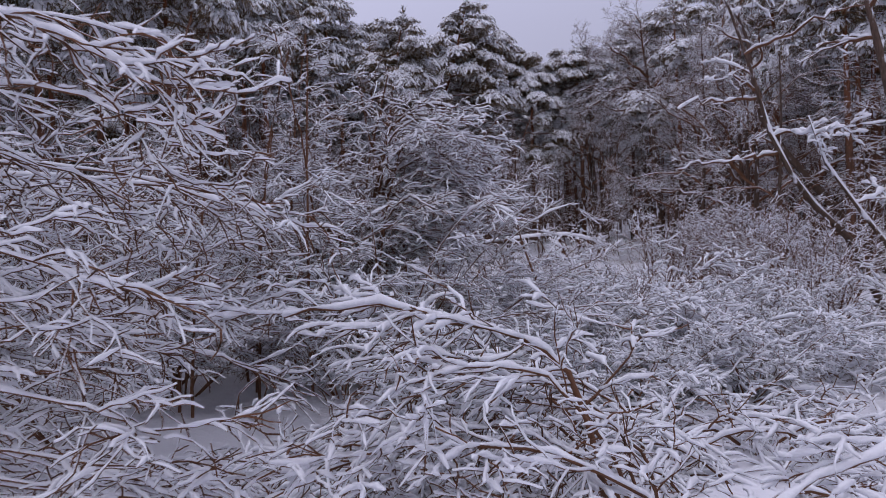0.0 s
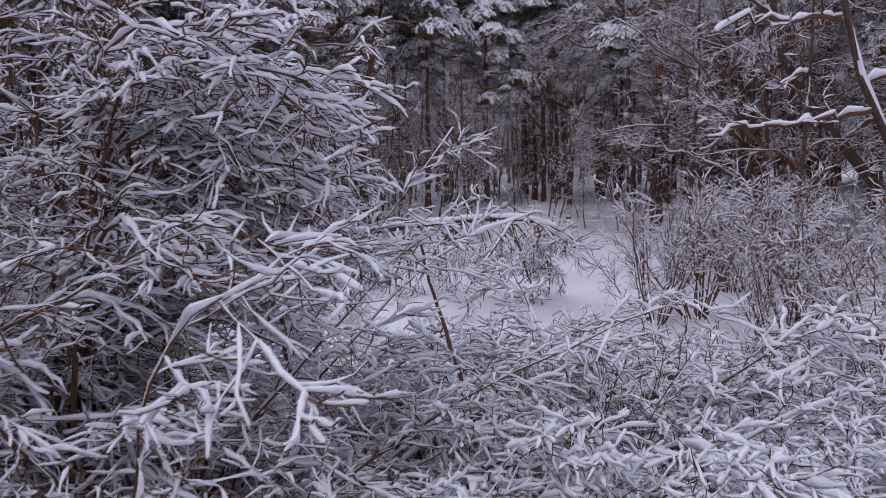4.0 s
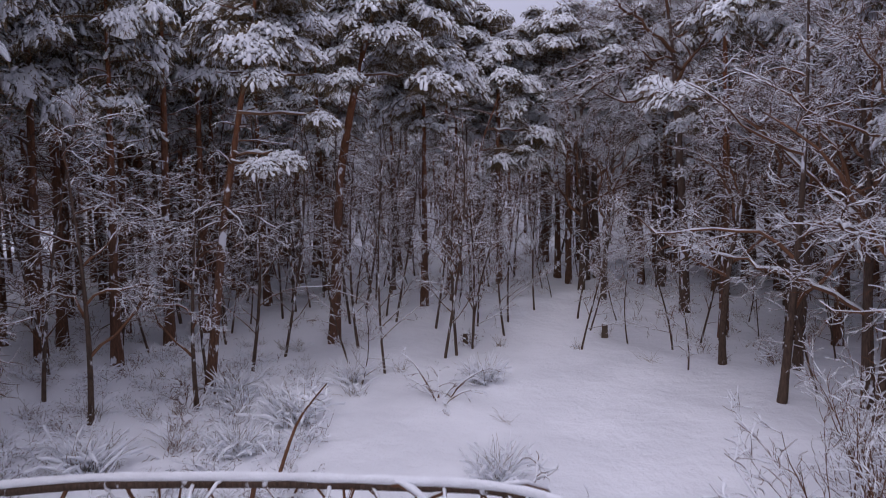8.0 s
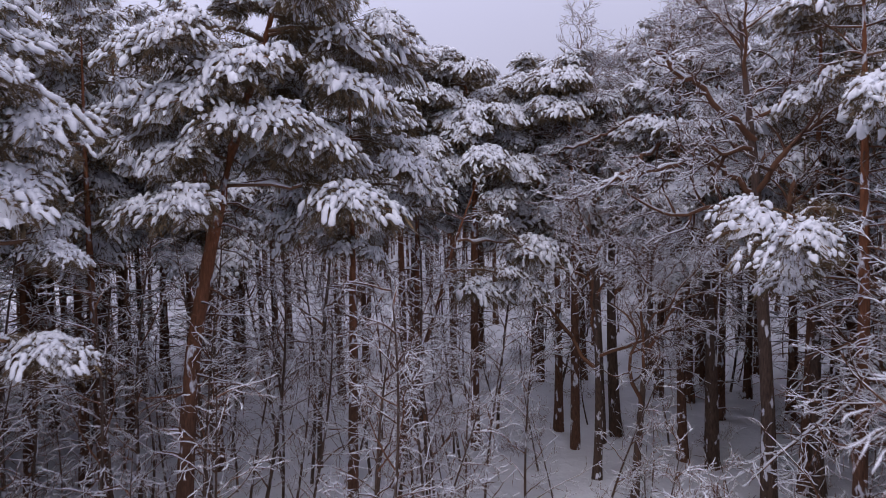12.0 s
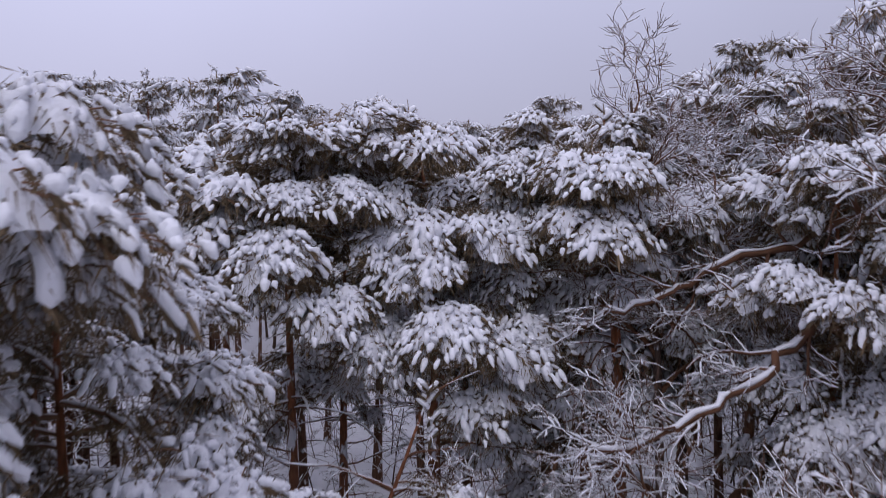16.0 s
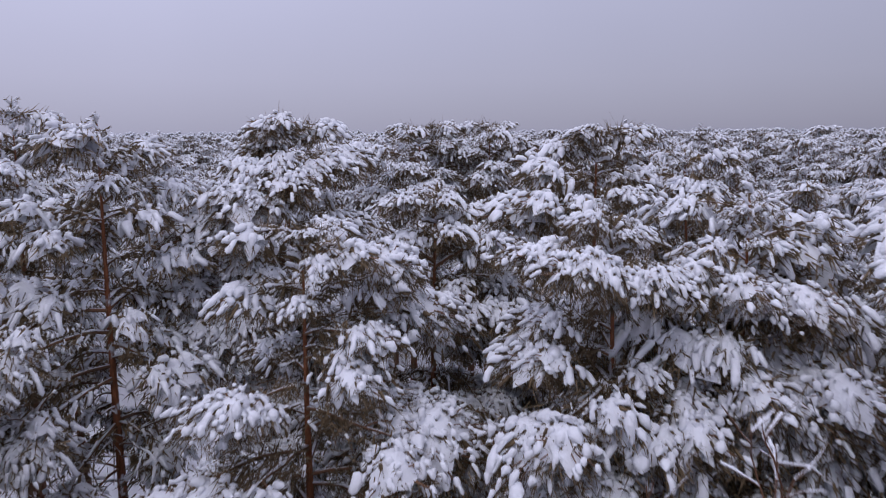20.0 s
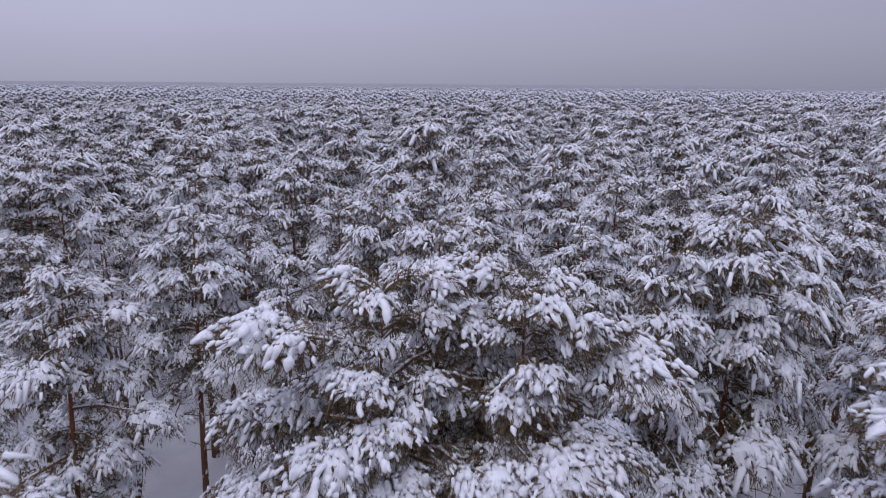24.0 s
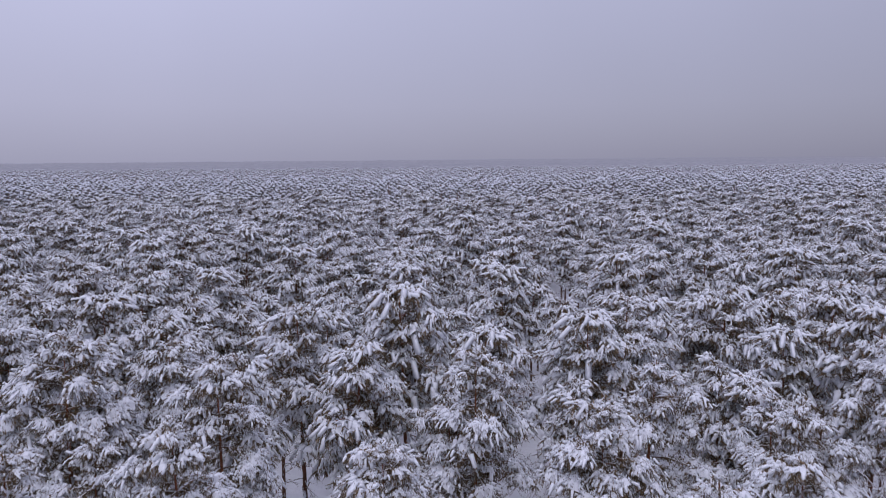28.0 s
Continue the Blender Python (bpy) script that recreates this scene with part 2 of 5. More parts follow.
def side_shoot(rng, p, u, angle, flat=0.5):
    """A start and a direction for a shoot at the share u of p, turned off by angle degrees."""
    x = u * (len(p) - 1)
    i = min(int(x), len(p) - 2)
    at = p[i] + (p[i + 1] - p[i]) * (x - i)
    t = p[i + 1] - p[i]
    t = t / np.linalg.norm(t)
    o = rng.normal(0, 1, 3)
    o[2] *= flat
    o -= t * o.dot(t)
    o /= np.linalg.norm(o)
    a = radians(angle)
    return at, t * math.cos(a) + o * math.sin(a)


def taper(a, b, n):
    return np.linspace(a, b, n)


# ---- the lie of the land ----
def step01(x):
    x = np.clip(x, 0, 1)
    return x * x * (3 - 2 * x)


def land(x, y):
    """Height of the snow-covered ground."""
    x, y = np.asarray(x, float), np.asarray(y, float)
    z = -0.38 + 0.33 * step01((y - 17) / 6) + 0.05 * step01((y - 24) / 10) + 0.7 * step01((y - 41) / 6)
    z = z + 0.5 * step01((-x - 3) / 6) * step01((y - 26) / 6) * (1 - step01((y - 40) / 6))
    near = 1 / (1 + (np.hypot(x, y - 30) / 120) ** 2)
    z = z + near * (0.05 * np.sin(x * 0.9 + 0.6 * np.sin(y * 0.5)) * np.sin(y * 0.8 + 1.1) + 0.025 * np.sin(x * 2.3 + y * 1.7) + 0.02 * np.sin(x * 3.9 - y * 3.1))
    rough = step01((y - 40) / 4) + step01((16 - y) / 4)
    z = z + near * 0.07 * rough * np.sin(x * 1.7 + 2 * np.sin(y * 0.7)) * np.sin(y * 1.9 + 0.7)
    return z


def spread(lo, hi, fine, far):
    mid = np.arange(lo, hi + fine, fine)
    out = np.geomspace(1.0, far, 26)
    return np.concatenate([(lo - out)[::-1], mid, hi + out])


def build_ground():
    xs, ys = spread(-24, 32, 0.35, 3800), spread(-8, 62, 0.35, 3800)
    gx, gy = np.meshgrid(xs, ys, indexing="ij")
    v = np.stack([gx, gy, land(gx, gy)], -1).reshape(-1, 3)
    i, j = np.meshgrid(np.arange(len(xs) - 1), np.arange(len(ys) - 1), indexing="ij")
    a = i * len(ys) + j
    f = np.stack([a, a + len(ys), a + len(ys) + 1, a + 1], -1).reshape(-1, 4)
    g = Geo()
    g.add(v, f)
    tagged(new("ground", g.mesh("ground", [GROUND])), "uneven snow-covered forest floor and clearing", "ground", kind="structure")


build_ground()


def stand(x, y, turn=0.0, size=1.0, lean=(0, 0), sink=0.03):
    return pose(x, y, float(land(x, y)) - sink, lean[0], lean[1], turn) @ Matrix.Scale(size, 4)


# ---- pines ----
def finger(geo, rng, at, way, length, r, k, rings, blades, slot_n=0, snow=None, bare=False, droop=0.7):
    """One drooping pine shoot: a core of needles with blades hanging round it, and the snow that lies on it."""
    s = np.linspace(0, 1, rings)
    way = way / np.linalg.norm(way)
    c = at + way * (s * length)[:, None] + np.array([0, 0, -droop * length]) * (s ** 2)[:, None]
    prof = np.interp(s, [0, 0.2, 0.6, 0.85, 1], [0.7, 0.95, 1.0, 0.95, 0.7])
    if k > 4:
        under = c[[0, len(c) // 2, -1]] - np.array([[0, 0, r * 0.4], [0, 0, r * 0.8], [0, 0, r * 0.75]])
        tube(geo, under, r * np.array([0.3, 0.5, 0.25]), r * np.array([0.35, 0.45, 0.25]), 3, slot_n)
    if blades:
        u = rng.random(blades)
        b0 = c[(u * (rings - 0.01)).astype(int)] - np.array([0, 0, r * 0.45])
        d = rng.normal(0, 0.72, (blades, 3)) + way * 0.9 + np.array([0, 0, -0.8])
        d /= np.linalg.norm(d, axis=1)[:, None]
        ln = rng.uniform(1.3, 2.9, blades)[:, None] * r
        w = np.cross(d, rng.normal(0, 1, (blades, 3)))
        w /= np.linalg.norm(w, axis=1)[:, None] + 1e-9
        w *= r * (0.13 if k > 4 else 0.2)
        v = np.stack([b0 - w, b0 + w, b0 + d * ln], 1).reshape(-1, 3)
        geo.add(v, np.arange(len(v)).reshape(-1, 3), slot_n)
    if not bare and snow is not None:
        wob = rng.uniform(0.6, 1.35, rings)
        cs = c + np.array([0, 0, r * 0.2]) + rng.normal(0, r * 0.2, (rings, 3))
        tip = way * r * 0.35 - np.array([0, 0, r * 0.35])
        cs = np.concatenate([cs[:1] - way * r * 0.35, cs, cs[-1:] + tip])
        wide = np.concatenate([[0.05], prof * wob, [0.04]]) * r
        tube(snow, cs, wide * 1.05, wide * 0.75, k, 0)


def heap(geo, rng, at, out, size, high, k, rings, rough):
    """The lumpy heart of a snow load, longer along out than across, open below."""
    side = np.array([-out[1], out[0], 0.0])
    rho = np.linspace(0.0, 1, rings + 1)[1:]
    a = np.arange(k) * 2 * np.pi / k + rng.uniform(0, 6)
    rr = rho[:, None] * (1 + rng.uniform(-rough, rough, (rings, k)))
    v = at + (np.cos(a)[None, :, None] * out * 1.15 + np.sin(a)[None, :, None] * side * 0.92) * rr[:, :, None] * size
    v[:, :, 2] += high * (1 - 1.9 * rr ** 2) + rng.uniform(-0.22, 0.22, (rings, k)) * high - 0.15 * size * rr * np.cos(a)[None]
    j = np.arange(k)
    geo.add(v.reshape(-1, 3), ring_faces(rings, k))
    geo.add(np.concatenate([[at + np.array([0, 0, high * 1.05])], v[0]]), np.stack([np.zeros(k, int), 1 + j, 1 + (j + 1) % k], -1))


def clump(g, s, rng, at, out, size, fat, k, rings, blades, snowy):
    """The umbrella of drooping shoots at a bough's end, each shoot a finger of snow with needles showing between and below."""
    side = np.array([-out[1], out[0], 0.0])
    n = max(6, round((0.56 if k > 4 else 0.50) * (size / fat) ** 2))
    lobe = rng.uniform(0, 6.3)
    hub = at - np.array([0, 0, size * 0.12])
    if snowy > 0.5:
        heap(s, rng, at - np.array([0, 0, fat * 0.5]), out, size * (0.68 if k > 4 else 0.66), size * 0.33, 13 if k > 4 else 7 if k > 3 else 5, 5 if k > 4 else 2, 0.2 if k > 4 else 0.34)
    for i in range(n):
        u = math.sqrt((i + rng.uniform(0.2, 0.9)) / n)
        a = i * 2.4 + rng.uniform(-0.35, 0.35)
        far = u * size * (1 + 0.2 * math.sin(3 * a + lobe) + 0.1 * math.sin(5 * a - lobe))
        ring = out * math.cos(a) * 1.15 + side * math.sin(a) * 0.92
        p = at + ring * far + np.array([0, 0, size * (0.32 - 0.62 * u ** 2 - 0.15 * u * math.cos(a) + rng.uniform(-0.11, 0.07))])
        d = ring * (0.5 + 0.5 * u) + out * 0.4 + rng.normal(0, 0.42, 3) + np.array([0, 0, -0.1 - 0.95 * u])
        r = fat * rng.uniform(0.55, 1.05) * (1.5 if rng.random() < 0.3 else 1.0)
        if k > 4 and i % 2:
            tube(g, np.array([hub, p - np.array([0, 0, r * 0.5])]), np.array([0.012, 0.007]), None, 3, 1)
        finger(g, rng, p, d, r * rng.uniform(0.8, 2.7) * (0.7 + 0.65 * u * u), r, k, rings, blades, 0, s, rng.random() > snowy, rng.uniform(0.1, 0.55))
    m = int(n * blades * (1.0 if k == 4 else 0.8))
    u, a = np.sqrt(rng.random(m)), rng.uniform(0, 6.283, m)
    b0 = at + (np.cos(a)[:, None] * out * 1.1 + np.sin(a)[:, None] * side * 0.9) * (u * size * 0.95)[:, None]
    b0[:, 2] += size * (0.14 - 0.6 * u ** 2) - rng.uniform(0, 0.42, m) * size
    d = rng.normal(0, 0.4, (m, 3)) + (np.cos(a)[:, None] * out + np.sin(a)[:, None] * side) * 0.55 + np.array([0, 0, -0.9])
    d /= np.linalg.norm(d, axis=1)[:, None]
    w = np.cross(d, rng.normal(0, 1, (m, 3)))
    w *= (fat * (0.15 if k > 4 else 0.22) / (np.linalg.norm(w, axis=1) + 1e-9))[:, None]
    g.add(np.stack([b0 - w, b0 + w, b0 + d * (rng.uniform(1.6, 4.6, m) * fat)[:, None]], 1).reshape(-1, 3), np.arange(3 * m).reshape(-1, 3), 0)


def bough(rng, length, sizes, k, rings, blades, fat, snowy=0.9):
    """A pine bough along +x: a crooked limb that forks into umbrellas of needles, and the snow on it."""
    g, s = Geo(), Geo()
    x = np.linspace(0, 1, 7)
    sway = rng.normal(0, 0.08)
    main = np.stack([x * length * 0.70, sway * length * np.sin(x * 3), length * (0.26 * x - 0.34 * x ** 2)], -1) + rng.normal(0, 0.014, (7, 3)) * x[:, None] * length
    thick = taper(0.032, 0.010, 7) * length / 2
    tube(g, main, thick, None, 4, 1)
    snow_line(s, rng, main, thick, 0.03, 4)
    m = int(length * (170 if k > 4 else 50 if k > 3 else 26))
    u = rng.uniform(0.18, 1.0, m)
    b0 = np.stack([np.interp(u, x, main[:, a]) for a in range(3)], -1) + rng.normal(0, 1, (m, 3)) * np.array([0.05, 0.16, 0.07]) * length * u[:, None]
    d = rng.normal(0, 0.8, (m, 3)) + np.array([0.5, 0, -0.55])
    d /= np.linalg.norm(d, axis=1)[:, None]
    w = np.cross(d, rng.normal(0, 1, (m, 3)))
    w *= ((0.009 if k > 4 else 0.024 if k > 3 else 0.045) / (np.linalg.norm(w, axis=1) + 1e-9))[:, None]
    g.add(np.stack([b0 - w, b0 + w, b0 + d * rng.uniform(0.14, 0.34, m)[:, None]], 1).reshape(-1, 3), np.arange(3 * m).reshape(-1, 3), 0)
    for p in b0[:int(length * (9 if k > 4 else 5 if k > 3 else 2))]:
        r = fat * rng.uniform(0.35, 0.8)
        finger(g, rng, p, np.array([1, rng.normal(0, 0.8), -0.4]), r * rng.uniform(1.5, 3.5), r, k, 2, 0, 0, s, False, 0.4)
    for i, size in enumerate(sizes):
        u = 1.0 if i == 0 else 0.86 - 0.20 * ((i - 1) // 2) + rng.uniform(-0.08, 0.08)
        at = np.array([np.interp(u, x, main[:, a]) for a in range(3)])
        ang = rng.uniform(-0.2, 0.2) if i == 0 else (1 if i % 2 else -1) * rng.uniform(0.6, 1.15)
        out = np.array([math.cos(ang), math.sin(ang), 0])
        ln = length * (0.05 if i == 0 else rng.uniform(0.16, 0.30))
        lat = grow(rng, at, out + np.array([0, 0, rng.uniform(0.1, 0.5)]), ln, 4, 0.08, -0.4)
        tube(g, lat, taper(0.014, 0.008, 4), None, 3, 1)
        clump(g, s, rng, lat[-1], out, size * rng.uniform(0.85, 1.15), fat, k, rings, blades, snowy)
    return g, s


SPRAYS = ((0.36, 0.26), (0.47, 0.39, 0.34), (0.61, 0.51, 0.46, 0.38), (0.79, 0.64, 0.58, 0.46, 0.44))


def pine_shape(rng, height, base, whorls, reach, point=1.5):
    """Where the boughs sit on a pine: height, turn, tilt and length of each."""
    out, turn, lobe = [], rng.uniform(0, 360), rng.uniform(0, 6.3)
    for i in range(whorls):
        u = i / (whorls - 1)
        z = base + (height - 0.35 - base) * u ** 0.95
        span = reach * (0.17 + 0.83 * (1 - u ** point) ** 0.75) * (1.0 if u > 0.2 else 0.7 + 1.5 * u) * rng.uniform(0.8, 1.15)
        count = 5 if u < 0.5 else 6
        turn += 47
        for c in range(count):
            if rng.random() < 0.16 and u < 0.75:
                continue
            az = turn + 360 * c / count + rng.uniform(-28, 28)
            out.append((min(z + rng.uniform(-0.6, 0.6), height - 0.5), az, rng.uniform(-14, 12) + 22 - 42 * u, min(1.12 * reach, span * rng.uniform(0.5, 1.2) * (1 + 0.28 * math.sin(radians(az) * 2 + lobe) + 0.15 * math.sin(radians(az) * 3 + 2 * lobe)))))
    return out


def trunk_line(rng, height, bend):
    z = np.linspace(-0.25, height, 12)
    ph = rng.uniform(0, 6.3)
    return np.stack([bend * np.sin(z / height * 2.6 + ph) - bend * math.sin(ph), bend * np.cos(z / height * 2.1 + ph) - bend * math.cos(ph), z], -1)


def trunk_mesh(rng, line, r0, r1, k=9):
    g = Geo()
    r = r1 + (r0 - r1) * (1 - np.linspace(0, 1, len(line)) ** 1.15) ** 1.1
    r[0] *= 1.35
    r[1] *= 1.05
    tube(g, line, r, None, k)
    return g


def dead_branches(rng, line, lo, hi, n):
    """Bare broken branches under the crown, with snow on them."""
    g, s = Geo(), Geo()
    for _ in range(n):
        z = rng.uniform(lo, hi)
        at = np.array([np.interp(z, line[:, 2], line[:, a]) for a in range(3)])
        a = rng.uniform(0, 6.3)
        ln = rng.uniform(0.5, 1.9)
        p = grow(rng, at, (math.cos(a), math.sin(a), rng.uniform(-0.1, 0.5)), ln, 6, 0.14, -0.5)
        tube(g, p, taper(0.026, 0.006, 6), None, 4)
        if rng.random() < 0.6:
            snow_line(s, rng, p, taper(0.026, 0.006, 6), 0.022, 4)
        for _ in range(3):
            q0, d = side_shoot(rng, p, rng.uniform(0.3, 0.95), rng.uniform(30, 70))
            q = grow(rng, q0, d, ln * 0.35, 4, 0.15, -0.3)
            tube(g, q, taper(0.010, 0.004, 4), None, 3)
            if rng.random() < 0.5:
                snow_line(s, rng, q, taper(0.010, 0.004, 4), 0.012, 4)
    return g, s


rng = np.random.default_rng(11)
LENGTHS = (0.9, 1.5, 2.3, 3.4)
BOUGHS = []
for length, sizes, variants in zip(LENGTHS, SPRAYS, (4, 6, 6, 5)):
    row = [bough(rng, length, sizes, 6, 3, 8, 0.052, 0.94) for _ in range(variants)]
    BOUGHS.append([(bg.mesh("bough", [NEEDLE, LIMB]), bs.mesh("bough_snow", [SNOW])) for bg, bs in row])


HEADS = [(hg.mesh("bough", [NEEDLE, LIMB]), hs.mesh("bough_snow", [SNOW])) for hg, hs in [bough(rng, 1.6, (0.86, 0.62, 0.60, 0.46), 6, 3, 9, 0.055, 0.96) for _ in range(3)]]


def size_class(span):
    return min(range(4), key=lambda c: abs(math.log(span / LENGTHS[c])))



def leader(g, s, rng, tip, k):
    """The upright tips of a crown, dark needle candles with a little snow."""
    for i in range(14):
        a = i * 2.4
        low = rng.uniform(-0.75, 0.12)
        finger(g, rng, tip + np.array([0, 0, low]), np.array([math.cos(a), math.sin(a), 1.1]) * (0.5 - 0.3 * low), 0.24, 0.055, k, 3, 9, 0, s if i < 10 else None, False, 0.15)
    tube(g, tip + np.array([[0, 0, -0.3], [0.02, 0, 0.0], [0, 0.03, 0.22]]), np.array([0.018, 0.016, 0.006]), None, 4, 0)


def pine(seed, height, base, whorls, reach, point, bend=0.15):
    """A near pine: trunk, dead branches, and boughs that each bear their snow."""
    rng = np.random.default_rng(seed)
    root = new("pine_tree")
    line = trunk_line(rng, height - 0.45, bend)
    part("trunk", trunk_mesh(rng, line, 0.19, 0.012), [PINE_BARK], root)
    dg, ds = dead_branches(rng, line, 2.5, base + 1.5, 38)
    dead = part("dead_wood", dg, [TWIG], root)
    part("snow", ds, [SNOW], dead, "snow on bare twigs")
    for z, turn, tilt, span in pine_shape(rng, height, base, whorls, reach, point):
        c = size_class(span)
        me, sn = BOUGHS[c][rng.integers(len(BOUGHS[c]))]
        b = part("bough", me, None, root)
        at = [float(np.interp(z, line[:, 2], line[:, a])) for a in range(3)]
        b.matrix_basis = pose(*at, rng.uniform(-8, 8), tilt, turn) @ Matrix.Scale(span / LENGTHS[c], 4)
        part("snow", sn, None, b, "thick soft snow pad")
    g, s = Geo(), Geo()
    for i in range(12):
        a = i * 2.4
        finger(g, rng, line[-1] + np.array([0, 0, -0.55 + i * 0.05]), np.array([math.cos(a) * 0.9, math.sin(a) * 0.9, 0.5 + i * 0.12]), 0.32, 0.06, 5, 4, 16, 0, s if i < 9 else None, False, 0.3)
    top = part("leader", g, [NEEDLE], root, "upright needle tips of the crown")
    part("snow", s, [SNOW], top)
    return tagged(root, "tall pine with orange upper trunk and boughs loaded with snow", "pine tree", "snowy pines")


def own_pine(seed, stem, base, whorls, reach, point, heads, r0=0.17, twigs=34, label=""):
    """A pine that stands in one place only: stem is its trunk's line, heads are the snow heads that its long boughs carry."""
    rng = np.random.default_rng(seed)
    root = new("pine_tree")
    stem = np.array(stem, float)
    foot = stem[0] * np.array([1, 1, 0]) + np.array([0, 0, float(land(stem[0, 0], stem[0, 1])) - 0.03])
    root.matrix_basis = Matrix.Translation(foot)
    u, w = np.linspace(0, 1, len(stem)), np.linspace(0, 1, 16)
    line = np.stack([np.interp(w, u, stem[:, a]) for a in range(3)], -1) - foot
    line[1:-1] = (line[:-2] + 2 * line[1:-1] + line[2:]) / 4
    height = line[-1, 2]
    part("trunk", trunk_mesh(rng, line, r0, 0.012), [PINE_BARK], root)
    dg, ds = dead_branches(rng, line, 2.5, base + 1.0, twigs)
    dead = part("dead_wood", dg, [TWIG], root)
    part("snow", ds, [SNOW], dead, "snow on bare twigs")

    def add(at, turn, tilt, span):
        c = size_class(span)
        me, sn = BOUGHS[c][rng.integers(len(BOUGHS[c]))]
        b = part("bough", me, None, root)
        b.matrix_basis = pose(*at, rng.uniform(-8, 8), tilt, turn) @ Matrix.Scale(span / LENGTHS[c], 4)
        part("snow", sn, None, b, "thick soft snow pad")

    on = lambda z: [float(np.interp(z, line[:, 2], line[:, a])) for a in range(3)]
    for z, turn, tilt, span in pine_shape(rng, height, base, whorls, reach, point) if whorls else ():
        add(on(z), turn, tilt, span)
    for head in heads:
        to = np.array(head[:3]) - foot
        if len(head) > 3:
            z = min(to[2] + 0.1, height - 0.4)
            at = np.array(on(z))
            dx, dy = to[0] - at[0], to[1] - at[1]
            away = math.hypot(dx, dy)
            start = at + (to - at) * max(0.0, 1 - 1.2 * head[3] / away)
            me, sn = HEADS[rng.integers(len(HEADS))]
            b = part("bough", me, None, root)
            b.matrix_basis = pose(*[float(c) for c in start], 0, 4, math.degrees(math.atan2(dy, dx))) @ Matrix.Scale(head[3], 4)
            part("snow", sn, None, b, "broad rounded snow pad")
            if away > 1.25 * head[3]:
                g, s = Geo(), Geo()
                q = at + (start - at) * np.linspace(0, 1.15, 6)[:, None] + rng.normal(0, 0.03, (6, 3))
                tube(g, q, taper(0.05, 0.03, 6), None, 5)
                snow_line(s, rng, q, taper(0.05, 0.03, 6), 0.05, 5)
                limb = part("limb", g, [LIMB], root)
                part("snow", s, [SNOW], limb, "snow lying on the limb")
            continue
        z = min(to[2] + 0.25, height - 0.3)
        dx, dy = to[0] - on(z)[0], to[1] - on(z)[1]
        span = max(math.hypot(dx, dy) / 0.75, 1.1)
        add(on(z), math.degrees(math.atan2(dy, dx)), 4, span)
    g, s = Geo(), Geo()
    leader(g, s, rng, line[-1], 5)
    top = part("leader", g, [NEEDLE], root, "upright needle tips of the crown")
    part("snow", s, [SNOW], top)
    TAKEN.append((foot[0], foot[1]))
    return tagged(root, label or "tall pine with orange upper trunk and boughs loaded with snow", "pine tree", "snowy pines")


def pine_mid(seed, height, base, whorls, reach, point, twiggy):
    """A pine further off: trunk, crown, snow."""
    rng = np.random.default_rng(seed)
    root = new("pine_tree")
    line = trunk_line(rng, height - 0.3, 0.15)
    part("trunk", trunk_mesh(rng, line, 0.18, 0.012, 7), [PINE_BARK], root)
    g, s = Geo(), Geo()
    if twiggy:
        dg, ds = dead_branches(rng, line, 1.2, base + 1.2, twiggy)
        dg.merge(ds, np.eye(4), (1,))
        part("dead_wood", dg, [TWIG, SNOW], root)
    small = [[bough(rng, ln, sz, 4, 2, 4, 0.072, 0.95) for _ in range(4)] for ln, sz in zip(LENGTHS, SPRAYS)]
    for z, turn, tilt, span in pine_shape(rng, height, base, whorls, reach, point):
        at = [float(np.interp(z, line[:, 2], line[:, a])) for a in range(3)]
        c = size_class(span)
        m = np.array(pose(*at, 0, tilt, turn) @ Matrix.Scale(span / LENGTHS[c], 4))
        bg, bs = small[c][rng.integers(4)]
        g.merge(bg, m, (0, 1))
        s.merge(bs, m, (0,))
    leader(g, s, rng, line[-1], 4)
    crown = part("crown", g, [NEEDLE, LIMB], root)
    part("snow", s, [SNOW], crown, "snow lying on the crown")
    return tagged(root, "pine with a snow-laden crown in the closed wood", "pine tree", "snowy pines")


PINES = [pine(101, 15.5, 9.2, 11, 2.9, 2.0), pine(102, 15.8, 9.8, 10, 2.7, 1.8), pine(103, 15.2, 8.6, 11, 3.1, 2.2, 0.3), pine(104, 16.0, 9.8, 10, 2.8, 1.8), pine(105, 15.0, 8.4, 11, 2.9, 1.9), pine(106, 15.2, 8.6, 11, 3.3, 2.3)]
P_TOPS = [15.5, 15.8, 15.2, 16.0, 15.0, 15.2]
MIDS = [pine_mid(201, 15.5, 8.2, 12, 3.0, 1.5, 14), pine_mid(202, 16.0, 8.6, 12, 2.7, 1.4, 14), pine_mid(203, 15.0, 7.8, 12, 3.0, 1.7, 14), pine_mid(204, 15.6, 8.4, 12, 3.2, 1.9, 14),
        pine_mid(205, 15.5, 9.4, 10, 2.6, 1.7, 62), pine_mid(206, 15.8, 9.8, 10, 2.5, 1.6, 66), pine_mid(207, 15.0, 9.0, 10, 2.7, 2.0, 58)]
M_TOPS = [15.5, 16.0, 15.0, 15.6, 15.5, 15.8, 15.0]


class Plot:
    """Puts copies of the first-built things on their places; the first place takes the thing itself."""

    def __init__(self, kinds):
        self.kinds, self.used = kinds, set()

    def put(self, i, m, label=""):
        ob = self.kinds[i]
        if i not in self.used:
            self.used.add(i)
            ob.matrix_basis = m
        else:
            ob = copy_thing(ob, m @ Matrix.Scale(1 / ob.scale[0], 4))
        return tagged(ob, label)


near_pines, mid_pines = Plot(PINES), Plot(MIDS)
TAKEN = []


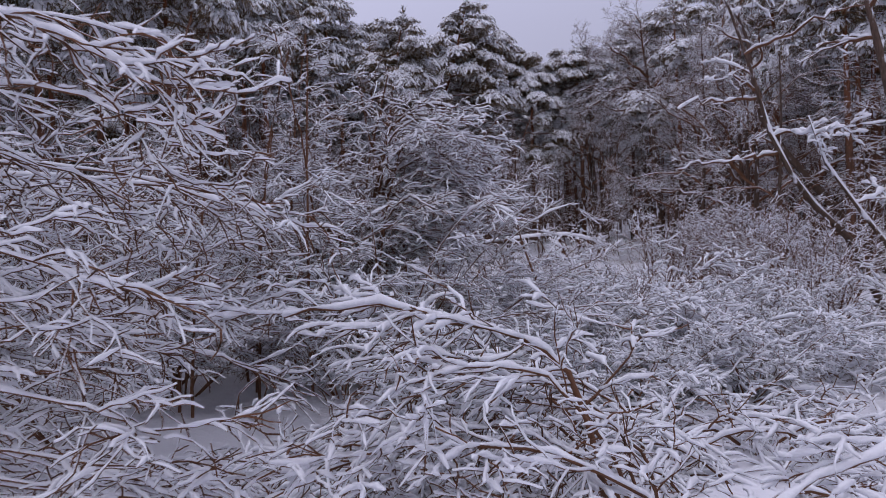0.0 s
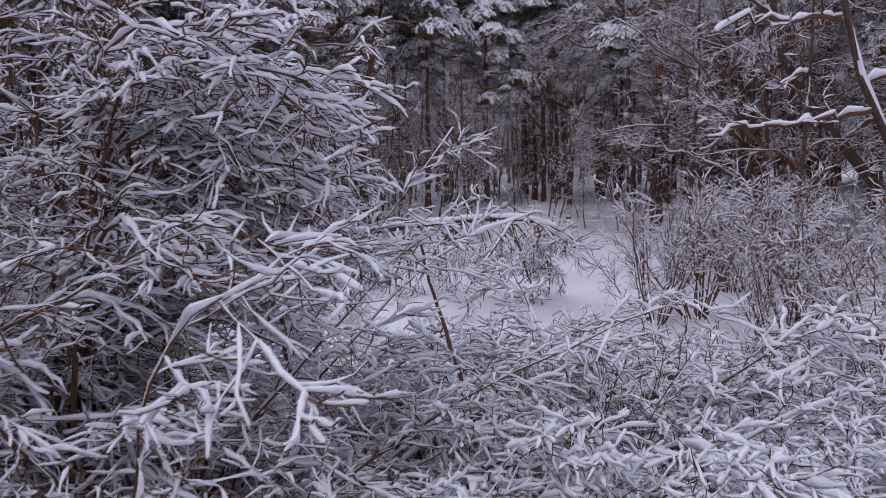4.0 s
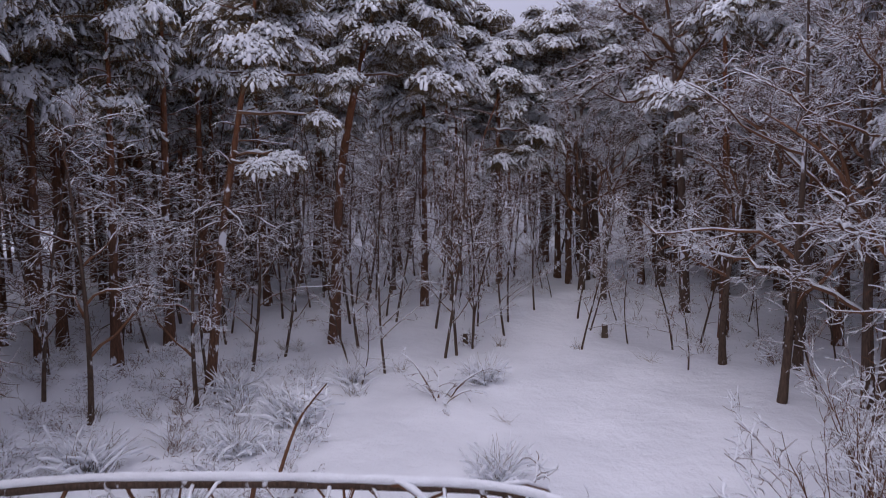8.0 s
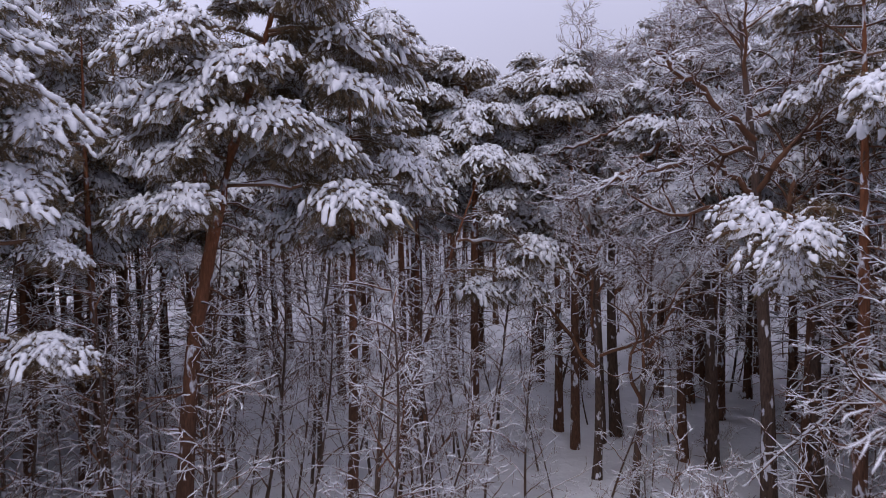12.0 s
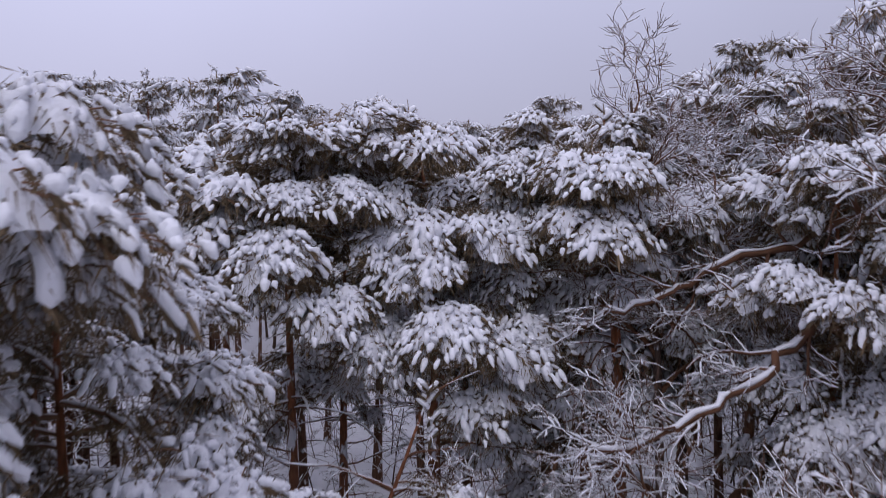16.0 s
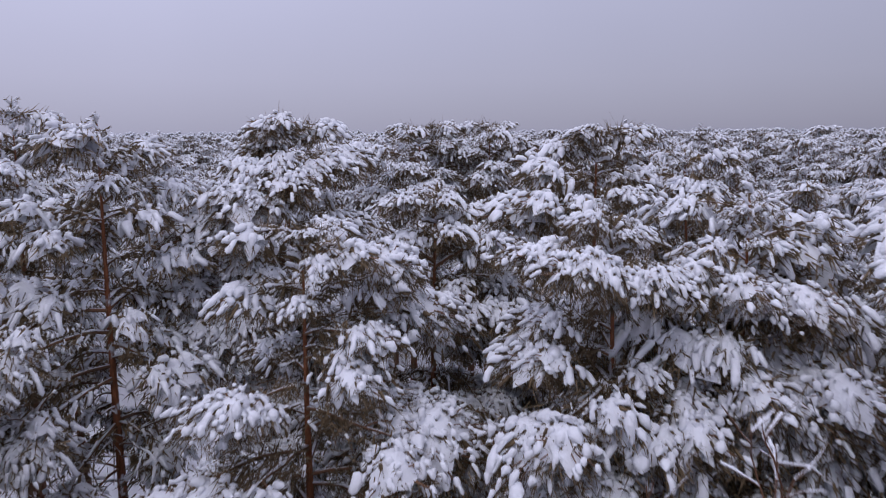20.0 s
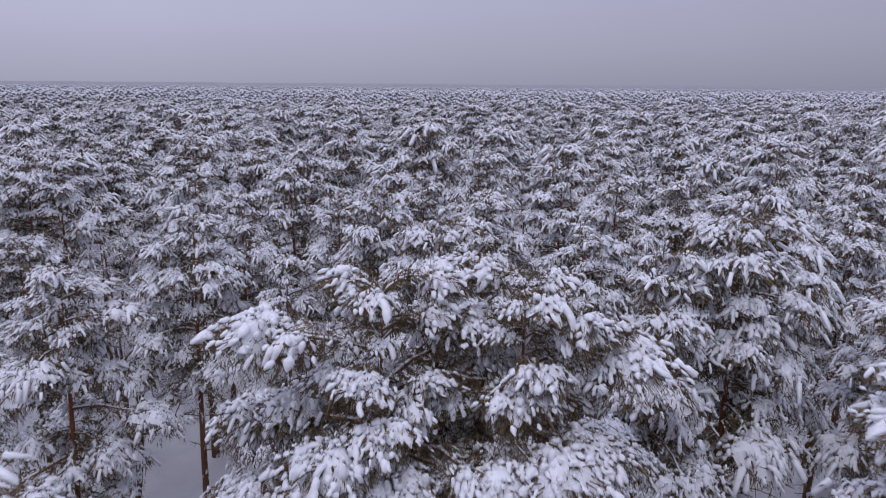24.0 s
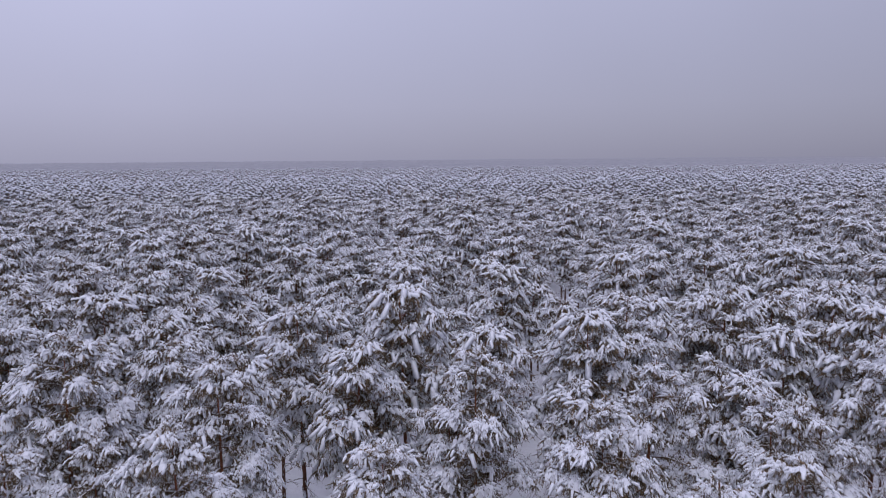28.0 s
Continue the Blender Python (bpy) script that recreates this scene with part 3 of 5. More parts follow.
def set_pine(x, y, top, i=0, lean=(0, 0), mid=False, turn=None, label=""):
    tops, plot = (M_TOPS, mid_pines) if mid else (P_TOPS, near_pines)
    i %= 5 if i > 5 else len(tops)
    size = (top - float(land(x, y))) / tops[i]
    TAKEN.append((x, y))
    return plot.put(i, stand(x, y, random.uniform(0, 360) if turn is None else turn, size, lean), label)


# pines round the clearing and along the flight line
own_pine(111, [(-0.74, 41.9, -0.3), (-0.4, 42.1, 6.0), (0.43, 42.3, 10.0), (1.3, 42.8, 13.0), (1.8, 43.2, 15.1)], 10.8, 9, 2.7, 2.2,
         [(2.4, 41.7, 10.7, 1.05), (3.1, 44.7, 13.1), (3.1, 41.4, 9.5, 1.1), (1.5, 40.8, 10.9), (-0.2, 40.6, 9.3), (-1.2, 42.6, 11.0), (3.6, 43.9, 12.6), (2.9, 42.5, 11.9), (-0.6, 41.0, 12.4)],
         0.2, 46, "leaning pine with orange trunk and boughs bent by snow")
own_pine(112, [(-3.5, 35.6, -0.3), (-2.9, 35.8, 5.0), (-2.0, 36.1, 10.0), (-1.6, 36.2, 12.8)], 9.4, 7, 2.0, 2.0,
         [(-1.17, 35.2, 9.7), (-0.4, 36.3, 10.2), (-0.1, 35.6, 7.6, 0.55), (-1.0, 34.8, 6.5, 0.55), (-1.5, 34.6, 8.6, 0.60), (-1.5, 34.0, 6.3, 0.50), (-0.2, 36.2, 8.7, 0.42)],
         0.14, 46, "leaning pine with low drooping snowy boughs")
own_pine(113, [(6.4, 51.9, -0.3), (6.4, 51.8, 6.8), (6.5, 51.9, 10.5), (6.4, 52.8, 12.8), (6.0, 53.7, 14.6)], 12.0, 8, 2.2, 2.2,
         [(6.7, 50.2, 10.9, 1.0), (7.4, 51.2, 12.3), (6.0, 50.8, 11.6), (7.6, 50.5, 10.5), (5.4, 51.6, 12.8), (7.0, 50.4, 9.4)], 0.16, 44)
own_pine(114, [(3.4, 48.6, -0.3), (4.06, 48.6, 3.0), (4.43, 48.6, 4.5), (5.08, 48.6, 6.3), (5.4, 48.6, 7.7), (5.95, 48.6, 9.1), (6.3, 48.8, 10.0)], 9.0, 0, 1.0, 2.0,
         [(6.35, 48.6, 6.8, 0.95), (8.15, 48.7, 8.0, 1.05), (6.75, 48.2, 8.6), (7.6, 48.6, 6.9)], 0.1, 16, "thin leaning pine with two round snow heads")
own_pine(115, [(9.9, 51.9, -0.3), (9.9, 51.9, 8.0), (9.7, 51.8, 12.0), (9.6, 52.1, 14.3)], 11.4, 9, 2.2, 2.2, [(9.28, 50.4, 13.3), (9.07, 50.1, 12.3), (10.8, 51.0, 12.6), (8.6, 51.6, 13.2)], 0.17, 40)
own_pine(116, [(3.95, 51.6, -0.3), (3.95, 51.5, 6.0), (3.9, 51.6, 10.0), (3.8, 51.7, 14.3)], 11.0, 9, 2.5, 2.2, [(3.75, 50.2, 12.1, 0.9), (4.6, 50.2, 11.1), (3.1, 50.2, 9.8), (5.1, 51.2, 13.0, 0.85), (4.6, 52.5, 13.5, 0.8), (2.9, 51.0, 12.5, 0.9), (4.1, 50.7, 12.9, 0.75)], 0.16, 40)
own_pine(117, [(13.3, 41.2, -0.3), (13.3, 41.1, 6.0), (13.1, 40.9, 11.0), (13.0, 40.9, 14.2)], 11.6, 4, 1.8, 1.9, [(11.0, 39.6, 8.6), (12.4, 39.2, 11.2), (11.7, 41.4, 7.6)], 0.17, 50)
set_pine(9.7, 53.8, 14.6, 2, turn=40)
set_pine(2.6, 45.8, 13.9, 3)
set_pine(14.9, 57.8, 17.1, 3)
set_pine(13.0, 50.0, 14.4, 0)
set_pine(-2.0, 50.4, 14.6, 4)
for i, (x, y, top) in enumerate(((4.5, 54.4, 14.2), (6.3, 61.2, 15.6), (10.4, 61.4, 15.7), (12.6, 61.8, 15.8), (1.9, 65.6, 17.0), (7.9, 64.2, 15.9), (11.0, 66.5, 16.9), (-2.1, 62.0, 17.0), (4.3, 69.9, 17.1), (-3.0, 71.5, 17.6),
                                 (7.4, 78.6, 17.1), (10.4, 79.0, 17.2), (10.3, 87.6, 16.3), (13.3, 89.8, 14.0), (17.1, 86.1, 17.1), (-0.2, 94.0, 15.6), (-1.0, 85.0, 15.8), (14.7, 84.4, 16.4), (8.8, 88.6, 16.5), (11.0, 97.0, 15.9), (17.4, 98.6, 16.5), (5.0, 100.2, 15.4))):
    set_pine(x, y, top, i * 2 + 1 if y < 70 else i % 4, mid=y > 79 or (y > 60 and not 3 < x < 12))
for i, (x, y, top) in enumerate(((31.0, 111.6, 17.2), (32.5, 105.0, 16.8), (-2.6, 116.9, 16.0), (16.3, 106.0, 16.0), (0.8, 98.5, 15.8), (23.7, 106.3, 16.0), (-5.5, 113.0, 17.2), (22.0, 123.7, 16.4),
                                 (-11.0, 36.4, 15.5), (-9.7, 40.4, 16.0), (-7.2, 31.0, 15.0), (-12.0, 26.0, 15.5), (-8.5, 23.5, 14.5), (-16.0, 31.0, 16.0), (-14.0, 19.0, 15.0), (-4.0, 46.5, 15.0),
                                 (15.4, 47.0, 16.6), (14.4, 51.2, 16.4), (16.0, 57.1, 16.0), (16.5, 39.5, 14.5), (20.0, 34.0, 15.0), (14.6, 26.4, 15.0), (16.6, 29.2, 15.6), (14.4, 31.4, 15.2), (18.2, 31.4, 16.0), (17.8, 24.6, 15.5), (19.6, 28.2, 15.4), (-11.0, 13.0, 14.0))):
    set_pine(x, y, top, i % 4 if y > 80 else 4 + i % 3, mid=True)


def free(x, y, gap):
    return all((x - a) ** 2 + (y - b) ** 2 > gap * gap for a, b in TAKEN)


def line_x(y):
    return 0.15 * y if y < 46 else 6.9 + 0.085 * (y - 46)


def scatter(n, xs, ys, gap, keep):
    out, tries = [], 0
    while len(out) < n and tries < n * 60:
        tries += 1
        x, y = random.uniform(*xs), random.uniform(*ys)
        if keep(x, y) and free(x, y, gap):
            TAKEN.append((x, y))
            out.append((x, y))
    return out


def top_for(x, y):
    top = random.uniform(13.0, 17.2)
    if abs(x - line_x(y)) < 4.5:
        top = min(top, 1.7 + 0.28 * y - 1.8 - (0.8 if y < 52 else 0))
    return top


in_view = lambda x, y: abs(x - 7) < 14 + 0.62 * max(y - 40, 0)
for x, y in scatter(150, (-30, 46), (44, 112), 4.7, lambda x, y: in_view(x, y) and abs((x - 3.4) + 0.408 * (y - 78)) > 2.8 and not (2 < x < 15 and 70 < y < 86) and not (abs(x - 24 - 0.6 * (y - 100)) < 3.2 and 92 < y < 112) and (y > 72 or abs(x - line_x(y)) > 5) and not (8.6 < x < 15.5 and y < 55.5)):
    i = random.randrange(4) if y > 72 else random.randrange(4, 7)
    top = top_for(x, y)
    size = (top - float(land(x, y))) / M_TOPS[i]
    mid_pines.put(i, stand(x, y, random.uniform(0, 360), size, (random.uniform(-2, 2), random.uniform(-2, 2))))
# wood beside the clearing
for x, y in scatter(46, (-16, -3), (37, 66), 2.2, lambda x, y: x < -5 or y > 52) + scatter(24, (15, 24), (36, 62), 2.4, lambda x, y: True) + scatter(16, (-15, -7), (16, 36), 3.2, lambda x, y: x < -7.5 - 0.25 * max(34 - y, 0)):
    mid_pines.put(random.randrange(4, 7), stand(x, y, random.uniform(0, 360), random.uniform(0.92, 1.06)))


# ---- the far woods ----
def far_wood(name, places, template, label, mats, category="woods"):
    base = template()
    v0 = np.concatenate(base.v)
    g = Geo()
    reps = np.array(places)
    cs, sn = np.cos(reps[:, 3]), np.sin(reps[:, 3])
    x = (v0[None, :, 0] * cs[:, None] - v0[None, :, 1] * sn[:, None]) * reps[:, 4:5] + reps[:, 0:1]
    y = (v0[None, :, 0] * sn[:, None] + v0[None, :, 1] * cs[:, None]) * reps[:, 4:5] + reps[:, 1:2]
    z = v0[None, :, 2] * reps[:, 5:6] + reps[:, 2:3]
    v = np.stack([x, y, z], -1).reshape(-1, 3)
    offs = np.arange(len(reps)) * len(v0)
    for f, m in zip(base.f, base.m):
        if f is base.f[0]:
            g.v.append(v)
        g.f.append((f[None] + offs[:, None, None]).reshape(-1, f.shape[1]))
        g.m.append(np.full(len(f) * len(reps), m[0]))
    tagged(new(name, g.mesh(name, mats)), label, category, kind="stuff")


def far_tree(seed, blobs, fat):
    """A far pine: a stem and a crown of small snow cushions over dark ones."""
    def make():
        rng = np.random.default_rng(seed)
        g = Geo()
        tube(g, np.array([[0, 0, 0], [0, 0, 8.0], [0, 0, 14.5]]), np.array([0.2, 0.14, 0.04]), None, 3, 2)
        ball = np.array([[1, 0, 0], [0, 1, 0], [-1, 0, 0], [0, -1, 0], [0, 0, 1], [0, 0, -1]], float)
        tri = np.array([[0, 1, 4], [1, 2, 4], [2, 3, 4], [3, 0, 4], [1, 0, 5], [2, 1, 5], [3, 2, 5], [0, 3, 5]])
        for i in range(blobs):
            u = (i + 0.5) / blobs
            z = 7.2 + 8.2 * u ** 0.9
            a = i * 2.4 + rng.uniform(-0.4, 0.4)
            span = 2.8 * (0.10 + 0.90 * (1 - u ** 1.5) ** 0.6) * rng.uniform(0.4, 1.1)
            r = fat * rng.uniform(0.6, 1.4)
            c = np.array([math.cos(a) * span, math.sin(a) * span, z - span * 0.22])
            turn = rng.uniform(0, 1.6)
            m = np.array([[math.cos(turn), -math.sin(turn), 0], [math.sin(turn), math.cos(turn), 0], [0, 0, 1]])
            shape = ball * rng.uniform(0.75, 1.3, (6, 1)) * np.array([1.15, 0.85, 0.55]) * r
            if rng.random() < 0.95:
                g.add(shape @ m.T * 1.12 + c + np.array([0, 0, r * 0.25]), tri, 1)
            g.add(shape @ m.T * np.array([0.9, 0.9, 1.3]) + c - np.array([math.cos(a) * 0.1, math.sin(a) * 0.1, r * 0.42]), tri, 0)
        return g
    return make


def wood_places(n_step, r0, r1, jitter=0.36):
    out = []
    ys = np.arange(r0, r1, n_step)
    for y in ys:
        half = 0.66 * (y - 60) + 22
        for x in np.arange(9 - half, 9 + half, n_step):
            px, py = x + random.uniform(-jitter, jitter) * n_step, y + random.uniform(-jitter, jitter) * n_step
            out.append((px, py, float(land(px, py)), random.uniform(0, 6.28), random.uniform(0.8, 1.1), random.uniform(0.84, 1.10)))
    return out


# the far needles bring their painted haze with them
FAR_MATS = [NEEDLE_HAZE, SNOW_FAR, PINE_BARK]


def patch_tree(seed, reach, point):
    """A lighter pine for the closed wood beyond: needles, limbs, trunk and snow in one."""
    rng = np.random.default_rng(seed)
    g = Geo()
    tube(g, np.array([[0, 0, -0.3], [0, 0, 8.0], [0.1, 0, 15.0]]), np.array([0.16, 0.10, 0.02]), None, 5, 2)
    small = [[bough(rng, ln, sz, 3, 2, 4, 0.135, 0.97) for _ in range(3)] for ln, sz in zip(LENGTHS, SPRAYS)]
    for z, turn, tilt, span in pine_shape(rng, 15.3, 8.6, 10, reach, point):
        c = size_class(span)
        m = np.array(pose(0, 0, z, 0, tilt, turn) @ Matrix.Scale(span / LENGTHS[c], 4))
        bg, bs = small[c][rng.integers(3)]
        g.merge(bg, m, (0, 2))
        g.merge(bs, m, (1,))
    n, sn = Geo(), Geo()
    leader(n, sn, rng, np.array([0.1, 0, 15.1]), 4)
    g.merge(n, np.eye(4), (0,))
    g.merge(sn, np.eye(4), (1,))
    return g


def wood_patch(trees, side, step, loose=1.8):
    """A square of closed wood, side metres across, as one mesh."""
    g = Geo()
    n = round(side / step)
    for i in range(n):
        for j in range(n):
            src = trees[random.randrange(len(trees))]
            x, y = ((i + 0.5) * step - side / 2 + random.uniform(-loose, loose), (j + 0.5) * step - side / 2 + random.uniform(-loose, loose))
            m = np.array(pose(x, y, 0, random.uniform(-2, 2), random.uniform(-2, 2), random.uniform(0, 360)) @ Matrix.Scale(random.uniform(0.76, 1.10), 4))
            g.merge(src, m, (0, 1, 2))
    return g.mesh("far_wood", [NEEDLE, SNOW, PINE_BARK])


SQUARE = 25.0
patch_trees = [patch_tree(331 + q, (3.4, 3.0, 3.7)[q], (1.3, 1.15, 1.5)[q]) for q in range(3)]
for q, tree in enumerate(patch_trees):
    dg, ds = dead_branches(np.random.default_rng(77 + q), np.array([[0, 0, 0], [0, 0, 15.0]]), 1.5, 9.5, 26)
    tree.merge(dg, np.eye(4), (2,))
    tree.merge(ds, np.eye(4), (1,))
    tree.flat = None
patches = [wood_patch(patch_trees, SQUARE, SQUARE / 4, 2.2) for _ in range(2)]
for row in range(7):
    y = 113 + SQUARE * (row + 0.5)
    half = 0.66 * (y + 12 - 60) + 16
    for x in np.arange(9 - half, 9 + half, SQUARE):
        ob = new("far_wood", patches[random.randrange(2)])
        ob.matrix_basis = pose(float(x) + SQUARE / 2, y, float(land(9, 150)) - 0.05, 0, 0, 90 * random.randrange(4))
        tagged(ob, "closed pine wood with snow on every crown", "woods", kind="stuff")
# the closed wood at both sides of the clearing and behind it
thick_patches = [wood_patch(patch_trees[:2], 10.0, 10.0 / 3) for _ in range(2)]
for i in range(-6, 7):
    for j in range(-4, 7):
        x, y = 10.0 * i + 4, 10.0 * j + 8
        if (x < -18 or x > 28 or y < -26) and abs(x - 4) < 25 + 0.62 * max(y, 0) + 10:
            ob = new("side_wood", thick_patches[random.randrange(2)])
            ob.matrix_basis = pose(x, y, float(land(x, y)) - 0.1, 0, 0, 90 * random.randrange(4))
            tagged(ob, "dense pine wood with brown trunks and snowy crowns", "woods", kind="stuff")
ring2 = wood_places(5.4, 288, 430)
random.shuffle(ring2)
half_n = len(ring2) // 2
for q in range(2):
    far_wood("far_wood", ring2[q * half_n:(q + 1) * half_n], far_tree(311 + q, 34, 0.48), "distant pine wood white with snow, haze in its needle colour", FAR_MATS)
ring3 = wood_places(9.0, 430, 820)
far_wood("far_wood", ring3, far_tree(321, 9, 0.9), "distant pine wood under snow, haze painted into its needles", FAR_MATS)


def far_canopy():
    """The roof of the woods far off, a bumpy sheet to the horizon."""
    g = Geo()
    a = np.linspace(radians(38), radians(142), 420)
    r = np.geomspace(420, 4200, 150)
    ga, gr = np.meshgrid(a, r, indexing="ij")
    rng = np.random.default_rng(5)
    z = 11.5 + rng.uniform(-1.6, 1.6, ga.shape) + 2.0 * np.sin(ga * 40) * np.sin(gr / 130) + np.clip((gr - 1500) / 1500, 0, 1) * 4
    v = np.stack([9 + gr * np.cos(ga), 60 + gr * np.sin(ga), z], -1).reshape(-1, 3)
    i, j = np.meshgrid(np.arange(len(a) - 1), np.arange(len(r) - 1), indexing="ij")
    n = i * len(r) + j
    f = np.stack([n, n + 1, n + len(r) + 1, n + len(r)], -1).reshape(-1, 4)[:, ::-1]
    g.add(v, f)
    tagged(new("far_canopy", g.mesh("far_canopy", [FAR_CANOPY])), "roof of the snowy woods at the horizon, greyed for haze", "woods", kind="stuff")


def canopy_material():
    m, n, l, b = material("far_canopy", 0.9)
    t = noise_tex(n, l, 0.25, 6)
    # close greys paint the hazy band at the horizon into the canopy
    r = ramp(n, [(0.35, (0.22, 0.22, 0.24)), (0.65, (0.40, 0.40, 0.44))])
    l.new(t.outputs["Fac"], r.inputs["Fac"])
    l.new(r.outputs["Color"], b.inputs["Base Color"])
    return m


FAR_CANOPY = canopy_material()
far_canopy()


# ---- bare trees, saplings and bushes ----
def shoots(rng, geo, snow, p, r, level, spec, thick, level_out=1.0):
    """Side shoots on p, level by level. spec: (count, length, angle, droop, radius share) for each level."""
    if level >= len(spec):
        return
    count, length, angle, droop, share = spec[level]
    n = 7 if level == 0 else 5 if level == 1 else 4
    for i in range(count):
        u = rng.uniform(0.2, 1.0) if level else 0.2 + 0.8 * (i + rng.random()) / count
        at, way = side_shoot(rng, p, u, angle * rng.uniform(0.6, 1.3), 0.7)
        way[2] *= level_out
        ln = length * rng.uniform(0.55, 1.25) * (1.15 - 0.5 * u)
        q = grow(rng, at, way, ln, n, 0.24, droop)
        r0 = float(np.interp(u, np.linspace(0, 1, len(r)), r)) * share
        rr = taper(max(r0, 0.007), max(r0 * 0.35, 0.004), n)
        tube(geo, q, rr, None, 3 if level else 4)
        if rng.random() < 0.85:
            snow_line(snow, rng, q, rr, thick * (1.0 if level < 2 else 0.8), 4)
        shoots(rng, geo, snow, q, rr, level + 1, spec, thick, level_out)


def bare_tree(seed, height, r0, limbs, limb_len, spec, thick=0.014, bend=0.3, first=0.35, rise=0.9, line=None, paths=(), slide=1.15, path_r=0.085, path_spec=((12, 1.3, 48, 0.0, 0.5), (7, 0.65, 48, 0.0, 0.55), (3, 0.34, 45, 0.0, 0.7)), label="bare broad-leaved tree with snow along every twig"):
    rng = np.random.default_rng(seed)
    root = new("bare_tree")
    line = trunk_line(rng, height, bend) if line is None else np.asarray(line, float)
    r = taper(r0, r0 * 0.18, len(line))
    r[0] *= 1.3
    g, s = Geo(), Geo()
    tube(g, line, r, None, 8)
    snow_line(s, rng, line, r, thick * 1.6, 5, slide=slide)
    trunk = part("trunk", g, [DARK_BARK], root)
    part("snow", s, [SNOW], trunk, "snow ridge along the trunk")
    for path in paths:
        path = np.array(path, float)
        w = np.linspace(0, 1, 4 * len(path))
        q = np.stack([np.interp(w, np.linspace(0, 1, len(path)), path[:, a]) for a in range(3)], -1)
        q[1:-1] = (q[:-2] + 2 * q[1:-1] + q[2:]) / 4
        q[1:] += rng.normal(0, 0.05, (len(q) - 1, 3))
        rr = taper(path_r, path_r * 0.35, len(q))
        g, s = Geo(), Geo()
        tube(g, q, rr, None, 6)
        snow_line(s, rng, q, rr, 0.05, 6)
        shoots(rng, g, s, q, rr, 0, path_spec, 0.02)
        limb = part("limb", g, [TWIG], root)
        part("snow", s, [SNOW], limb, "snow lying on the crooked limb")
    for i in range(limbs):
        u = first + (1 - first) * (i + rng.random() * 0.5) / limbs
        at, _ = side_shoot(rng, line, u, 60)
        a = i * 2.4 + rng.uniform(-0.5, 0.5)
        ln = limb_len * (1.25 - 0.75 * u) * rng.uniform(0.75, 1.2)
        q = grow(rng, at, (math.cos(a), math.sin(a), rise * rng.uniform(0.4, 1.2)), ln, 9, 0.27, rng.uniform(-0.4, 0.3))
        k0 = float(np.interp(u, np.linspace(0, 1, len(r)), r)) * 0.72
        rr = taper(k0, k0 * 0.25, 9)
        g, s = Geo(), Geo()
        tube(g, q, rr, None, 5)
        snow_line(s, rng, q, rr, thick * 1.3, 5)
        shoots(rng, g, s, q, rr, 0, spec, thick)
        limb = part("limb", g, [TWIG], root)
        part("snow", s, [SNOW], limb, "snow lying on twigs")
    return tagged(root, label, "tree", "bare trees")


OAK = [(9, 1.6, 48, 0.1, 0.6), (7, 0.75, 48, 0.0, 0.55), (3, 0.38, 45, 0.0, 0.7)]
BARES = [bare_tree(401, 9.5, 0.18, 9, 5.6, OAK, first=0.42, rise=1.7), bare_tree(402, 8.0, 0.15, 9, 5.2, OAK, bend=0.6, first=0.4, rise=1.0), bare_tree(403, 8.0, 0.09, 9, 3.0, [(7, 1.2, 45, -0.2, 0.55), (5, 0.6, 50, -0.2, 0.6), (3, 0.3, 45, 0, 0.7)], first=0.25)]
bares = Plot(BARES)


def set_bare(i, x, y, size=1.0, turn=None, lean=(0, 0), label=""):
    TAKEN.append((x, y))
    return bares.put(i, stand(x, y, random.uniform(0, 360) if turn is None else turn, size, lean), label)


set_bare(0, 11.6, 52.8, 1.28, 30, label="tall bare oak with a fine bare top above the pines")
for i, x, y, size in ((0, 15.6, 46.6, 1.2), (0, 15.6, 40.4, 1.3), (1, 16.4, 42.0, 1.2), (0, 13.5, 36.4, 0.9), (1, 11.6, 37.2, 0.85), (0, 12.4, 29.6, 0.85), (2, 15.6, 31.6, 1.0), (2, 12.0, 26.9, 1.0), (2, 11.5, 33.3, 1.3), (2, 12.9, 31.6, 1.35), (1, 17.4, 44.7, 1.0), (0, 9.8, 48.6, 0.85), (0, 10.2, 46.2, 0.75), (2, 18.5, 26.0, 1.1),
                      (2, -5.4, 32.6, 0.9), (2, -3.4, 34.2, 0.75), (2, 1.2, 50.5, 1.1), (0, 6.3, 104.5, 0.95), (2, 20.4, 95.0, 1.45), (2, 24.0, 100.5, 1.4), (1, 27.0, 104.0, 1.15), (2, 29.6, 108.0, 1.5), (1, 21.6, 97.2, 1.0), (2, -7.4, 104.6, 1.4), (1, -4.4, 97.0, 1.0), (2, -6.0, 100.5, 1.5), (2, 13.6, 119.0, 1.5), (1, 16.0, 22.0, 0.9), (2, -6.8, 28.5, 0.9), (1, 19.5, 38.0, 1.0), (2, 4.6, 46.6, 0.85)):
    set_bare(i, x, y, size)

